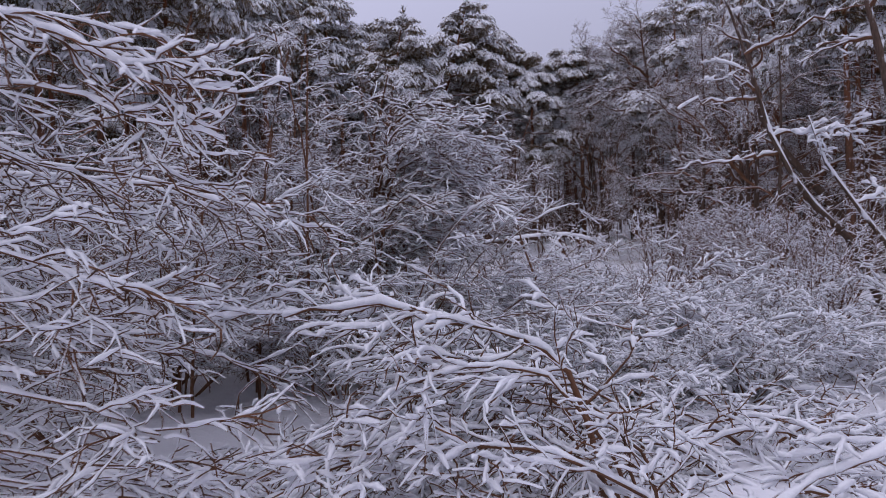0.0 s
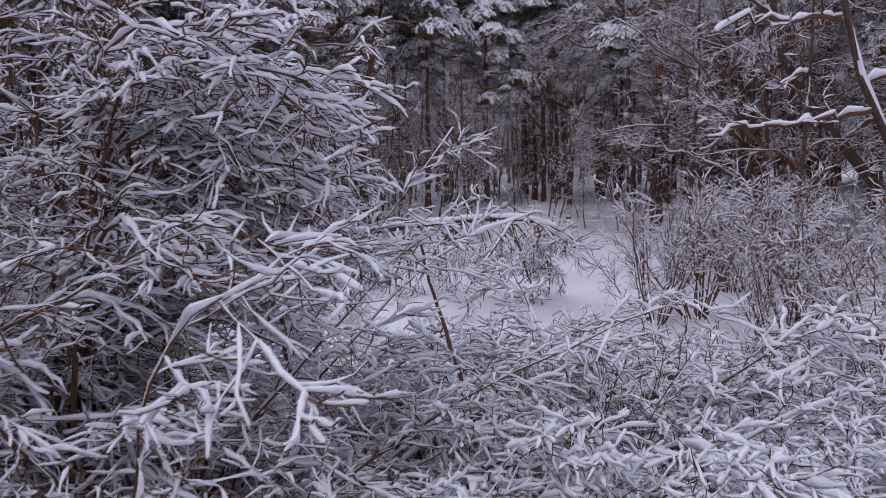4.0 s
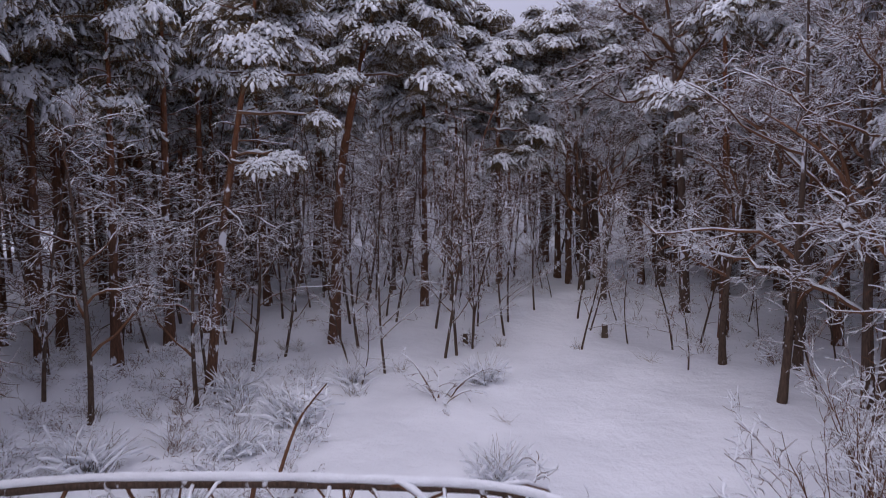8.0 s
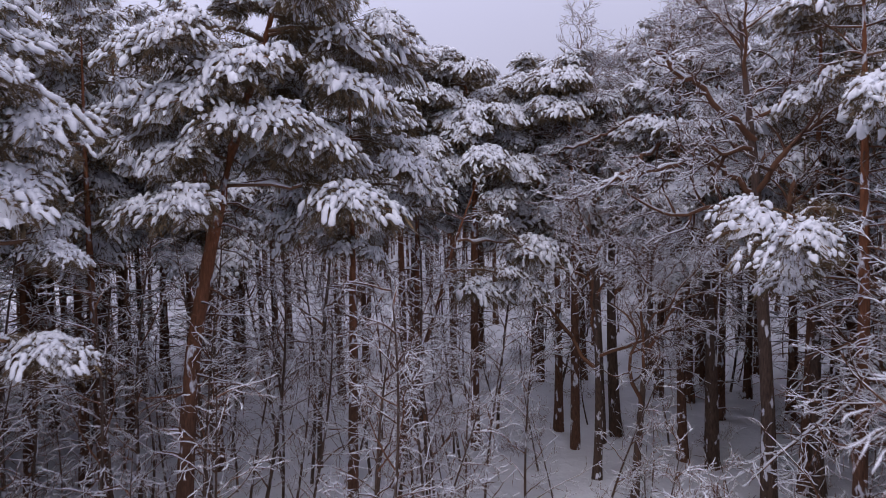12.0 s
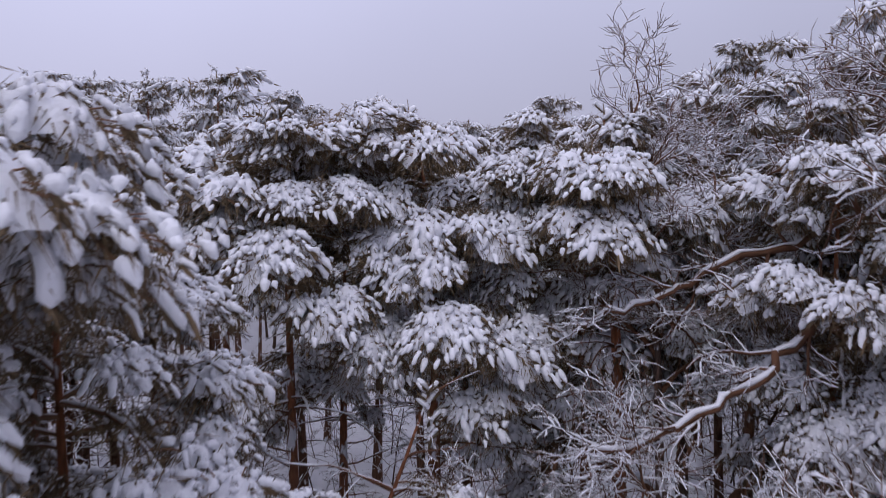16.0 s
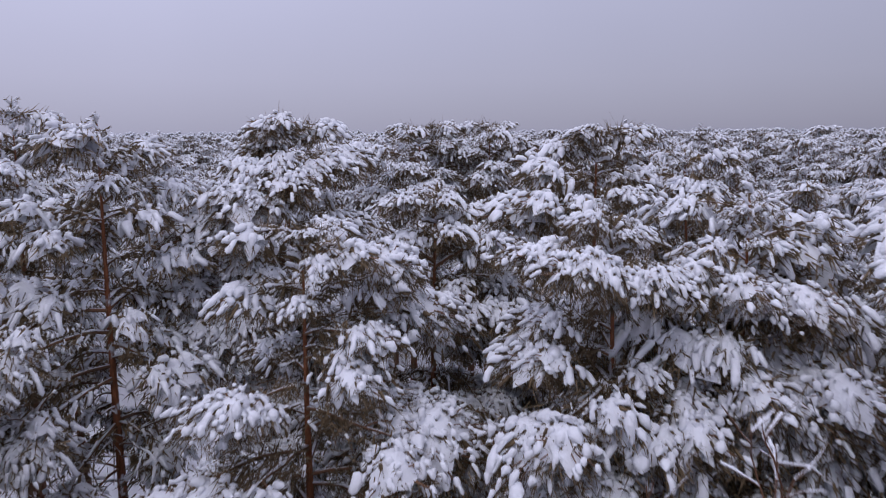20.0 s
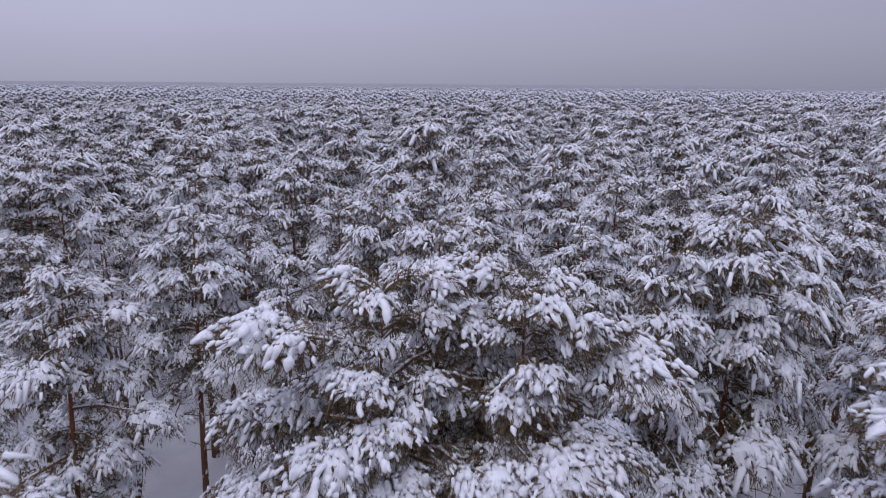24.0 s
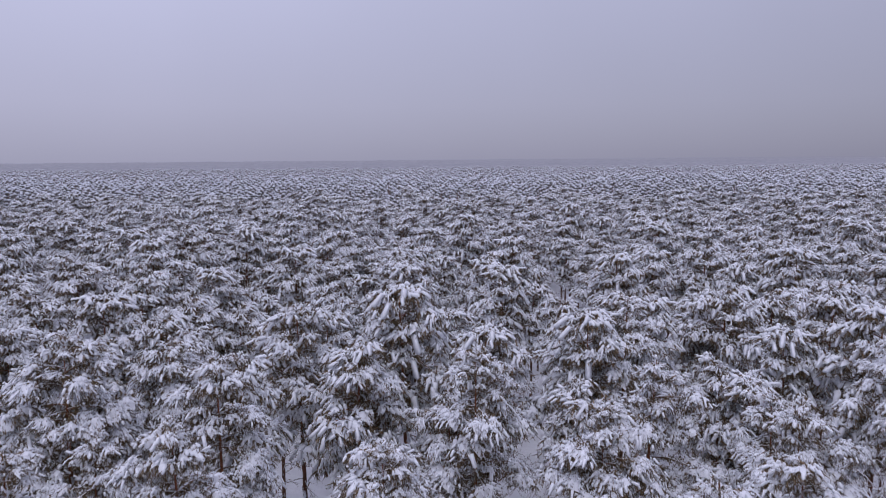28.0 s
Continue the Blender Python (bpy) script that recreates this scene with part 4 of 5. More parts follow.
# the leaning tree over the clearing's edge
lean_line = [(x + 0.5, y, z) for x, y, z in [(16.6, 27.6, -0.5), (15.2, 27.6, 1.2), (13.5, 27.6, 3.2), (12.3, 27.7, 4.7), (11.5, 27.7, 5.9), (11.2, 27.6, 7.2), (10.9, 27.4, 8.8), (10.3, 27.2, 10.0)]]
bare_tree(411, 9, 0.20, 8, 3.3, [(4, 1.0, 45, -0.1, 0.55), (2, 0.45, 50, -0.1, 0.6)], thick=0.05, first=0.3, rise=0.3, line=lean_line, label="leaning bare tree with thick snow along its trunk and limbs")
TAKEN.append((16.6, 27.6))
bare_tree(412, 5.5, 0.08, 10, 2.4, [(10, 0.9, 45, -0.3, 0.5), (7, 0.45, 50, -0.2, 0.55), (2, 0.25, 45, -0.2, 0.7)], thick=0.024, first=0.35, rise=0.5, line=[(-6.3, 8.0, -0.5), (-6.2, 7.9, 1.5), (-5.8, 7.6, 3.2), (-5.2, 7.2, 4.6), (-4.6, 6.9, 5.4), (-3.9, 6.7, 5.7)], label="bent young tree leaning over the thicket under heavy snow")
bare_tree(413, 9, 0.095, 3, 1.8, [(4, 0.9, 42, -0.2, 0.55), (3, 0.45, 45, -0.2, 0.6)], thick=0.075, slide=0.75, path_r=0.04, path_spec=((5, 0.7, 45, -0.1, 0.5), (4, 0.35, 45, -0.1, 0.6)), first=0.55, rise=0.6, line=[(10.4, 17.0, -0.5), (9.3, 17.0, 1.75), (8.55, 17.0, 2.5), (8.05, 17.0, 3.2), (7.55, 17.0, 4.2), (7.2, 17.0, 5.5), (6.7, 17.0, 7.0), (6.2, 17.0, 8.2)],
          paths=[[(7.75, 17.0, 3.75), (7.2, 17.0, 3.7), (6.65, 16.9, 3.55), (6.0, 16.8, 3.5), (5.4, 16.7, 3.4)], [(7.25, 17.0, 5.0), (6.4, 16.8, 4.95), (5.3, 16.6, 4.8)], [(7.0, 17.0, 6.0), (8.2, 16.6, 6.6), (9.4, 16.4, 6.9)]], label="leaning forked tree with thick snow along its dark stem")
bare_tree(415, 9, 0.07, 3, 1.4, [(4, 0.7, 42, -0.2, 0.55), (3, 0.4, 45, -0.2, 0.6)], thick=0.06, slide=0.75, first=0.45, rise=0.4, line=[(10.6, 16.2, -0.5), (9.6, 16.0, 1.6), (9.0, 16.0, 2.4), (8.3, 16.0, 3.4), (7.9, 15.9, 4.4)], label="thin leaning stem with a snow ridge along it")
bare_tree(416, 12, 0.17, 6, 3.2, [(5, 1.1, 42, -0.2, 0.55), (4, 0.55, 45, -0.2, 0.6)], thick=0.035, first=0.55, rise=0.5, line=[(11.6, 17.6, -0.5), (11.2, 17.5, 2.5), (10.55, 17.5, 5.4), (10.1, 17.5, 7.3), (9.8, 17.4, 10.5)], label="dark-trunked bare tree with drooping snowy branches")

bare_tree(414, 15, 0.13, 13, 2.5, [(8, 1.2, 42, 0.1, 0.6), (6, 0.6, 45, 0.1, 0.6), (3, 0.32, 42, 0.1, 0.7)], first=0.45, rise=1.7, line=[(10.9, 51.9, -0.4), (10.7, 51.8, 5), (10.5, 51.7, 10), (10.1, 51.5, 12.6), (9.9, 51.4, 14.5)], label="tall bare oak with a fine bare top above the pines")
bare_tree(425, 15, 0.20, 11, 4.2, OAK, thick=0.015, first=0.42, rise=0.9, line=[(13.0, 44.2, -0.4), (12.9, 44.2, 4), (12.6, 44.1, 8), (12.5, 44.2, 10.0), (12.3, 44.3, 12.0), (12.1, 44.2, 13.4)],
          paths=[[(12.6, 44.2, 9.3), (11.6, 44.5, 10.1), (10.75, 44.5, 10.15), (9.9, 44.5, 9.85), (8.95, 44.5, 9.6)], [(12.5, 44.2, 10.6), (10.9, 43.5, 11.7), (10.25, 43.5, 12.2), (9.9, 43.5, 12.6)]], label="dark bare oak with crooked limbs over the clearing's edge")
bare_tree(426, 13, 0.21, 9, 3.6, OAK, thick=0.015, first=0.5, rise=1.1, line=[(13.7, 49.3, -0.4), (13.6, 49.3, 5), (13.3, 49.5, 9.5), (13.4, 50.1, 12.4), (13.3, 50.1, 14.4)],
          paths=[[(13.4, 50.1, 12.5), (12.1, 50.3, 12.0), (10.6, 50.3, 11.45), (9.9, 50.3, 11.05), (8.8, 50.3, 10.8)], [(13.3, 49.6, 10.2), (11.9, 48.8, 11.1), (11.0, 48.5, 10.35), (10.2, 48.5, 9.9), (9.3, 48.5, 9.35), (8.4, 48.5, 9.3)],
                 [(13.4, 49.4, 8.0), (12.2, 48.4, 8.6), (11.2, 48.0, 8.0), (10.4, 47.8, 7.1)]], label="old bare oak with thick crooked snowy limbs among the pines")
bare_tree(427, 10, 0.14, 6, 3.0, OAK, thick=0.016, first=0.5, rise=1.2, line=[(13.3, 32.6, -0.4), (13.2, 32.6, 2.5), (13.2, 32.6, 5.0), (13.0, 32.7, 7.5), (12.8, 32.8, 10.0)],
          paths=[[(13.2, 32.6, 2.3), (12.0, 32.9, 3.1), (11.0, 33.8, 3.5), (10.3, 35.6, 3.7), (9.8, 37.2, 3.75)], [(13.2, 32.6, 4.8), (12.4, 33.4, 6.8), (11.9, 34.5, 8.8)], [(13.2, 32.6, 4.4), (12.2, 35.0, 6.5), (11.2, 37.3, 8.0)], [(13.2, 32.6, 3.6), (11.5, 30.2, 4.5), (9.6, 27.8, 4.8)]],
          path_r=0.06, label="bare tree with long snowy limbs reaching over the clearing")
TAKEN.extend([(13.3, 32.6), (10.9, 51.9), (13.0, 44.2), (13.7, 49.3)])


def sapling(seed, height, r0, n, spec, bend=0.35, thick=0.011):
    rng = np.random.default_rng(seed)
    root = new("sapling")
    line = trunk_line(rng, height, bend)
    r = taper(r0, r0 * 0.2, len(line))
    g = Geo()
    tube(g, line, r, None, 6)
    part("stem", g, [DARK_BARK], root)
    g, s = Geo(), Geo()
    for i in range(n):
        u = 0.16 + 0.84 * (i + rng.random()) / n
        at, way = side_shoot(rng, line, min(u, 0.99), 50, 0.3)
        q = grow(rng, at, way, height * 0.25 * (1.3 - u) * rng.uniform(0.6, 1.4), 6, 0.15, -0.1)
        rr = taper(r0 * 0.35, 0.004, 6)
        tube(g, q, rr, None, 4)
        snow_line(s, rng, q, rr, thick * 1.3, 5)
        shoots(rng, g, s, q, rr, 0, spec, thick)
    t = part("twig_spray", g, [TWIG], root)
    part("snow", s, [SNOW], t, "snow lying on twigs")
    return tagged(root, "thin dark sapling with snow on its twigs", "sapling", "saplings")


SAPS = [sapling(501, 6.5, 0.05, 17, [(5, 0.6, 50, -0.1, 0.6), (2, 0.3, 45, 0, 0.7)]), sapling(502, 5.0, 0.04, 14, [(5, 0.5, 50, -0.1, 0.6), (3, 0.28, 45, 0, 0.7)], 0.5), sapling(503, 8.0, 0.06, 18, [(5, 0.7, 50, -0.1, 0.6), (2, 0.35, 45, 0, 0.7)], 0.5), sapling(504, 3.4, 0.03, 13, [(5, 0.4, 45, 0.1, 0.6), (2, 0.2, 45, 0, 0.7)], 0.3)]
saps = Plot(SAPS)
for i, x, y, size in ((0, 1.3, 37.4, 1.0), (2, 3.2, 39.3, 1.0), (0, 3.6, 39.6, 1.1), (1, 4.2, 40.6, 1.1), (0, 5.5, 42.2, 0.9), (1, 7.8, 39.6, 1.0), (1, 10.9, 39.6, 0.9), (0, -2.8, 37.9, 1.2), (1, 0.1, 38.7, 1.0), (0, 0.2, 41.0, 1.1),
                      (2, 4.6, 43.2, 0.8), (2, 3.0, 43.3, 0.9), (0, 5.8, 43.4, 0.9), (1, 8.8, 42.6, 0.9), (3, 10.4, 36.8, 1.0), (3, 9.6, 40.4, 1.0), (0, -3.9, 36.9, 1.0), (2, -8.0, 36.0, 0.9), (1, -6.5, 39.5, 1.1), (3, 12.8, 34.0, 1.2),
                      (0, -9.4, 33.0, 1.1), (1, -4.6, 41.8, 1.2), (2, -2.2, 40.2, 1.0), (3, 0.7, 36.2, 0.8), (1, 12.2, 40.5, 1.0), (0, 14.4, 39.0, 1.0)):
    TAKEN.append((x, y))
    saps.put(i, stand(x, y, random.uniform(0, 360), size, (random.uniform(-5, 5), random.uniform(-5, 5))))
for x, y in scatter(112, (-30, 40), (43, 76), 1.3, lambda x, y: in_view(x, y)):
    saps.put(random.randrange(4), stand(x, y, random.uniform(0, 360), random.uniform(0.7, 1.15), (random.uniform(-6, 6), random.uniform(-6, 6))))
for x, y in scatter(26, (-6, 6), (42, 52), 0.8, lambda x, y: True):
    saps.put(random.randrange(3), stand(x, y, random.uniform(0, 360), random.uniform(0.8, 1.2), (random.uniform(-6, 6), random.uniform(-6, 6))))
for x, y in scatter(40, (-18, 26), (24, 43), 1.2, lambda x, y: x < -5 - 0.1 * (y - 30) or x > 12.5):
    saps.put(random.randrange(4), stand(x, y, random.uniform(0, 360), random.uniform(0.6, 1.1), (random.uniform(-8, 8), random.uniform(-8, 8))))


def bush(seed, stems, length, spread_deg, droop, spec, thick=0.045, r0=0.022, label="bush bowed under thick snow", upright=False):
    """Stems from one stool, each with its twigs and its snow."""
    rng = np.random.default_rng(seed)
    root = new("bush")
    for i in range(stems):
        a = 6.283 * (i + rng.random() * 0.7) / stems
        tilt = radians(spread_deg * rng.uniform(0.35, 1.1))
        ln = length * rng.uniform(0.7, 1.15)
        p = grow(rng, (0.12 * math.cos(a), 0.12 * math.sin(a), -0.1), (math.cos(a) * math.sin(tilt), math.sin(a) * math.sin(tilt), math.cos(tilt)), ln, 11, 0.07, droop * rng.uniform(0.6, 1.3))
        r = taper(r0 * rng.uniform(0.8, 1.4), r0 * 0.25, 11)
        g, s = Geo(), Geo()
        tube(g, p, r, None, 5)
        snow_line(s, rng, p, r, thick * 1.4, 5)
        shoots(rng, g, s, p, r, 0, spec, thick, 1.0 if upright else 0.45)
        st = part("stem", g, [TWIG], root)
        part("snow", s, [SNOW], st, "snow lying on twigs")
    return tagged(root, label, "bush", "snowy bushes")


DENSE = [(12, 1.15, 42, -0.1, 0.55), (7, 0.55, 45, -0.15, 0.6), (2, 0.3, 45, -0.1, 0.7)]
LIGHT = [(8, 0.8, 35, 0.0, 0.6), (5, 0.4, 40, 0.0, 0.65)]
BUSHES = [bush(601, 11, 5.6, 42, -0.8, DENSE, 0.025), bush(602, 9, 3.0, 52, -1.1, [(11, 0.75, 42, -0.1, 0.55), (6, 0.4, 45, -0.15, 0.6), (2, 0.22, 45, -0.1, 0.7)], 0.034), bush(603, 9, 2.4, 65, -2.0, [(8, 0.8, 50, -0.5, 0.6), (4, 0.4, 50, -0.4, 0.65), (2, 0.22, 45, -0.2, 0.7)], 0.032),
          bush(604, 14, 2.9, 38, 0.1, LIGHT, 0.018, 0.016, "upright dark-stemmed shrub dusted with snow", True), bush(605, 9, 5.0, 55, -1.1, DENSE, 0.025)]
bushes = Plot(BUSHES)
for i, x, y, size, turn in ((0, -2.6, 12.9, 0.74, 0), (0, -3.4, 13.8, 0.8, 77), (0, -1.0, 13.4, 0.8, 222), (4, -1.7, 11.6, 0.62, 310), (0, -0.7, 12.8, 0.78, 150), (0, -4.6, 12.6, 0.9, 175), (4, -5.6, 10.4, 0.95, 60), (0, -5.2, 13.4, 1.1, 130), (4, -5.8, 5.2, 0.75, 200), (0, -7.6, 10.6, 1.1, 280), (1, 2.4, 13.8, 0.95, 20), (1, 4.4, 13.2, 0.85, 110), (1, 0.9, 11.2, 0.8, 250),
                            (1, 6.3, 15.2, 0.75, 300), (2, 3.6, 8.6, 1.1, 40), (2, 4.6, 6.4, 0.9, 140), (2, 2.2, 7.9, 1.0, 190), (2, 5.8, 9.8, 1.0, 10), (2, 0.1, 7.4, 0.9, 80), (1, 4.0, 15.8, 0.65, 170), (1, 1.2, 15.4, 0.65, 330),
                            (2, -1.4, 8.2, 1.0, 120), (3, 7.2, 21.6, 1.1, 0), (3, 6.2, 21.2, 0.9, 50), (3, 8.6, 20.4, 1.05, 100), (3, 9.8, 22.4, 1.1, 200), (3, 7.3, 14.4, 0.8, 30), (3, 8.4, 17.0, 1.0, 270), (3, 11.0, 25.0, 1.0, 310), (3, 9.0, 24.0, 0.9, 140), (3, 7.6, 19.0, 0.85, 222), (3, 10.4, 19.4, 1.0, 77), (3, 8.7, 25.4, 0.9, 15), (3, 10.3, 27.4, 0.95, 195),
                            (0, -7.0, 16.6, 0.95, 300), (4, -8.8, 6.0, 1.0, 20), (2, 6.8, 12.2, 1.1, 200), (1, 8.6, 12.0, 0.9, 90), (2, 3.2, 4.6, 0.7, 260)):
    bushes.put(i, stand(x, y, turn, size))
# low bushes that close the view into the clearing from the start
for i, x, y, size, turn in ((1, 3.35, 14.7, 1.12, 70), (1, 2.5, 14.3, 0.9, 200), (1, 4.4, 15.0, 1.0, 310), (3, 3.0, 13.9, 0.72, 20)):
    bushes.put(i, stand(x, y, turn, size))
for i, x, y, size, turn in ((2, -0.9, 5.6, 0.8, 33), (2, 0.8, 6.1, 0.8, 77), (2, 1.9, 6.2, 0.85, 121), (2, -2.3, 6.6, 0.9, 210), (2, 1.2, 8.9, 1.0, 301), (2, -0.2, 9.4, 1.0, 15), (1, 2.9, 10.6, 0.7, 66), (1, 4.4, 10.9, 0.7, 190), (1, 3.6, 12.0, 0.75, 240),
                            (2, 0.3, 4.4, 0.6, 5), (2, -2.5, 4.9, 0.85, 70), (2, -3.3, 5.7, 0.95, 160), (2, -1.8, 5.4, 0.8, 20), (2, -1.2, 4.0, 0.6, 250), (1, 5.4, 12.0, 0.7, 140), (1, 2.0, 12.4, 0.8, 80), (2, 2.6, 16.6, 0.9, 12), (2, 5.2, 17.2, 0.8, 99), (2, 7.9, 9.0, 1.0, 150), (2, 6.3, 7.6, 1.0, 340), (2, 2.4, 3.6, 0.5, 44),
                            (1, 0.2, 12.6, 0.85, 200), (1, 1.4, 13.4, 0.9, 45), (1, 3.3, 13.6, 0.85, 300), (1, 0.3, 14.8, 0.7, 100), (1, 2.5, 15.2, 0.7, 160), (1, 5.6, 14.0, 0.8, 20), (1, -0.8, 16.0, 0.6, 70), (2, 0.6, 17.0, 0.9, 230),
                            (2, 3.8, 17.2, 0.9, 320), (2, 6.9, 17.0, 0.9, 50), (1, 7.2, 13.0, 0.8, 260), (1, 5.0, 15.9, 0.65, 350), (2, -2.4, 16.8, 1.0, 130), (2, 2.0, 17.9, 0.7, 10), (1, 1.9, 11.2, 0.7, 145), (1, 4.0, 11.4, 0.75, 15)):
    bushes.put(i, stand(x, y, turn, size))


for i, x, y, size, turn in ((2, -1.2, 17.6, 1.0, 0), (2, 0.0, 16.2, 1.0, 90), (2, 1.4, 17.2, 0.95, 180), (2, 3.0, 18.2, 0.9, 270), (2, 4.6, 18.0, 0.95, 45), (2, 5.9, 18.6, 0.9, 135), (2, 5.9, 16.2, 1.0, 225), (2, 7.6, 16.0, 1.0, 315),
                            (2, 8.8, 15.0, 1.0, 20), (2, 3.4, 16.2, 0.95, 110), (2, 9.4, 18.2, 1.0, 200), (2, -2.9, 18.6, 1.0, 290), (2, 0.9, 7.6, 0.95, 60), (2, 1.6, 9.8, 1.0, 150), (2, -0.6, 6.7, 0.85, 240), (2, 3.0, 7.2, 0.95, 330), (2, 3.9, 10.0, 1.0, 75), (2, 0.5, 8.7, 1.0, 165), (2, 2.6, 9.0, 1.0, 255)):
    bushes.put(i, stand(x, y, turn, size))


# ---- the fallen tree ----
def fallen_tree():
    rng = np.random.default_rng(71)
    root = new("fallen_tree")
    key = np.array([(-5.6, 27.2, 0.75), (-2.7, 26.4, 1.22), (0.3, 25.5, 1.5), (2.0, 24.7, 1.72), (3.2, 24.2, 1.84), (3.95, 23.7, 1.86), (4.5, 22.9, 1.74), (4.9, 22.0, 1.5)])
    u = np.linspace(0, 1, len(key))
    w = np.linspace(0, 1, 30)
    p = np.stack([np.interp(w, u, key[:, a]) for a in range(3)], -1)
    p[1:-1] = (p[:-2] + 2 * p[1:-1] + p[2:]) / 4
    r = taper(0.10, 0.018, 30)
    g, s = Geo(), Geo()
    tube(g, p, r, None, 9)
    trunk = part("trunk", g, [DARK_BARK], root)
    tube(s, p + np.stack([0 * r, 0 * r, r * 0.75 + 0.03], -1), r * 1.05 + 0.02 * rng.random(30), 0.055 + 0.025 * rng.random(30), 7)
    part("snow", s, [SNOW], trunk, "thick snow along the trunk")
    for i in range(50):
        a = float(np.clip(0.12 + 0.86 * (i + rng.uniform(-0.8, 0.8)) / 50, 0.1, 0.985))
        big = i % 3 == 0
        at = np.array([np.interp(a, w, p[:, c]) for c in range(3)])
        way = np.array([rng.uniform(-0.35, 0.75), rng.uniform(-1.0, 0.3), rng.uniform(-0.75, 0.05)])
        reach = (min(2.3, at[2] * 1.45) if a < 0.76 else 0.6) * (rng.uniform(0.8, 1.2) if big else rng.uniform(0.4, 0.8))
        q = grow(rng, at, way, reach, 9, 0.17, -1.5)
        q[:, 2] = np.maximum(q[:, 2], land(q[:, 0], q[:, 1]) + 0.04)
        rr = taper(0.036 if big else 0.02, 0.010 if big else 0.006, 9)
        g, s = Geo(), Geo()
        tube(g, q, rr, None, 6)
        snow_line(s, rng, q, rr, 0.045 if big else 0.03, 5)
        lush = 0.45 < a < 0.78
        shoots(rng, g, s, q, rr, 0, [((10 if lush else 5) if big else 4, 0.75 if lush else 0.5 if a < 0.76 else 0.3, 50, -0.7, 0.55), (6 if lush else 3, 0.34, 45, -0.5, 0.7), (2 if lush else 0, 0.2, 45, -0.3, 0.8)], 0.03)
        b = part("branch", g, [TWIG], root)
        part("snow", s, [SNOW], b, "snow lying on twigs")
    tip_up = grow(rng, p[25], (0.4, -0.2, 0.75), 0.9, 6, 0.2, -1.2)
    g, s = Geo(), Geo()
    rr = taper(0.022, 0.008, 6)
    tube(g, tip_up, rr, None, 5)
    shoots(rng, g, s, tip_up, rr, 0, [(9, 0.4, 50, -0.4, 0.6), (6, 0.22, 50, -0.3, 0.7)], 0.04)
    b = part("branch", g, [TWIG], root)
    part("snow", s, [SNOW], b, "snow lying on twigs")
    up = grow(rng, (0.35, 25.5, 1.55), (0.25, 0.3, 1), 1.5, 7, 0.12, 0)
    g, s = Geo(), Geo()
    rr = taper(0.03, 0.01, 7)
    tube(g, up, rr, None, 5)
    shoots(rng, g, s, up[3:], rr[3:], 0, [(5, 0.4, 50, 0, 0.6), (3, 0.2, 50, 0, 0.7)], 0.04)
    b = part("branch", g, [TWIG], root)
    part("snow", s, [SNOW], b)
    tagged(root, "fallen bare tree lying across the clearing, branches hanging, snow on top", "fallen tree")


fallen_tree()


# ---- the bowed branch before the start and other small things ----
def arching_stem(seed, key, r0, thick, label, n_side=9):
    rng = np.random.default_rng(seed)
    root = new("bowed_stem")
    key = np.array(key, float)
    u, w = np.linspace(0, 1, len(key)), np.linspace(0, 1, 26)
    p = np.stack([np.interp(w, u, key[:, a]) for a in range(3)], -1)
    for _ in range(3):
        p[1:-1] = (p[:-2] + 2 * p[1:-1] + p[2:]) / 4
    p += rng.normal(0, 0.008, p.shape)
    r = taper(r0, r0 * 0.4, 26)
    g, s = Geo(), Geo()
    tube(g, p, r, None, 7)
    snow_line(s, rng, p, r, thick, 7)
    shoots(rng, g, s, p, r, 0, [(n_side, 0.85, 38, -0.35, 0.5), (5, 0.42, 42, -0.35, 0.6), (2, 0.22, 45, -0.2, 0.7)], min(thick * 0.85, 0.034), 0.5)
    st = part("stem", g, [TWIG], root)
    part("snow", s, [SNOW], st, "thick snow along the stem")
    tagged(root, label, "branch", "bowed stems")


arching_stem(85, [(1.15, 5.0, -0.4), (1.02, 5.0, 0.7), (0.94, 5.0, 1.12), (0.8, 5.0, 1.39), (0.61, 5.0, 1.57), (0.31, 5.0, 1.68), (0.0, 5.0, 1.73), (-0.27, 5.0, 1.83), (-0.57, 5.0, 1.9), (-1.1, 5.0, 1.8)], 0.026, 0.034, "dark stem bowed sideways under a ridge of snow", 16)
arching_stem(82, [(1.9, 4.2, -0.4), (1.5, 4.3, 0.5), (0.7, 4.4, 1.0), (-0.3, 4.4, 1.1), (-1.1, 4.3, 0.8)], 0.02, 0.032, "low stem bowed over under thick snow", 18)
for i in range(11):
    rr_ = random.Random(930 + i)
    x0, y0, z1 = rr_.uniform(0.5, 1.9), rr_.uniform(4.5, 7.2), rr_.uniform(0.55, 1.45)
    w1 = rr_.uniform(1.3, 2.1)
    arching_stem(200 + i, [(x0, y0, -0.4), (x0 - 0.1, y0, 0.55 * z1), (x0 - 0.35 * w1, y0 - 0.05, z1), (x0 - 0.7 * w1, y0 - 0.1, z1 + 0.05), (x0 - w1, y0 - 0.1, z1 - 0.3)], 0.016, 0.026, "thin stem bowed over under snow", 14)
arching_stem(83, [(2.1, 13.7, -0.4), (1.95, 13.8, 0.4), (1.75, 14.0, 1.2), (1.5, 14.3, 2.0), (1.41, 14.4, 2.5)], 0.03, 0.025, "upright dark stem in the thicket with snow on its twigs", 7)
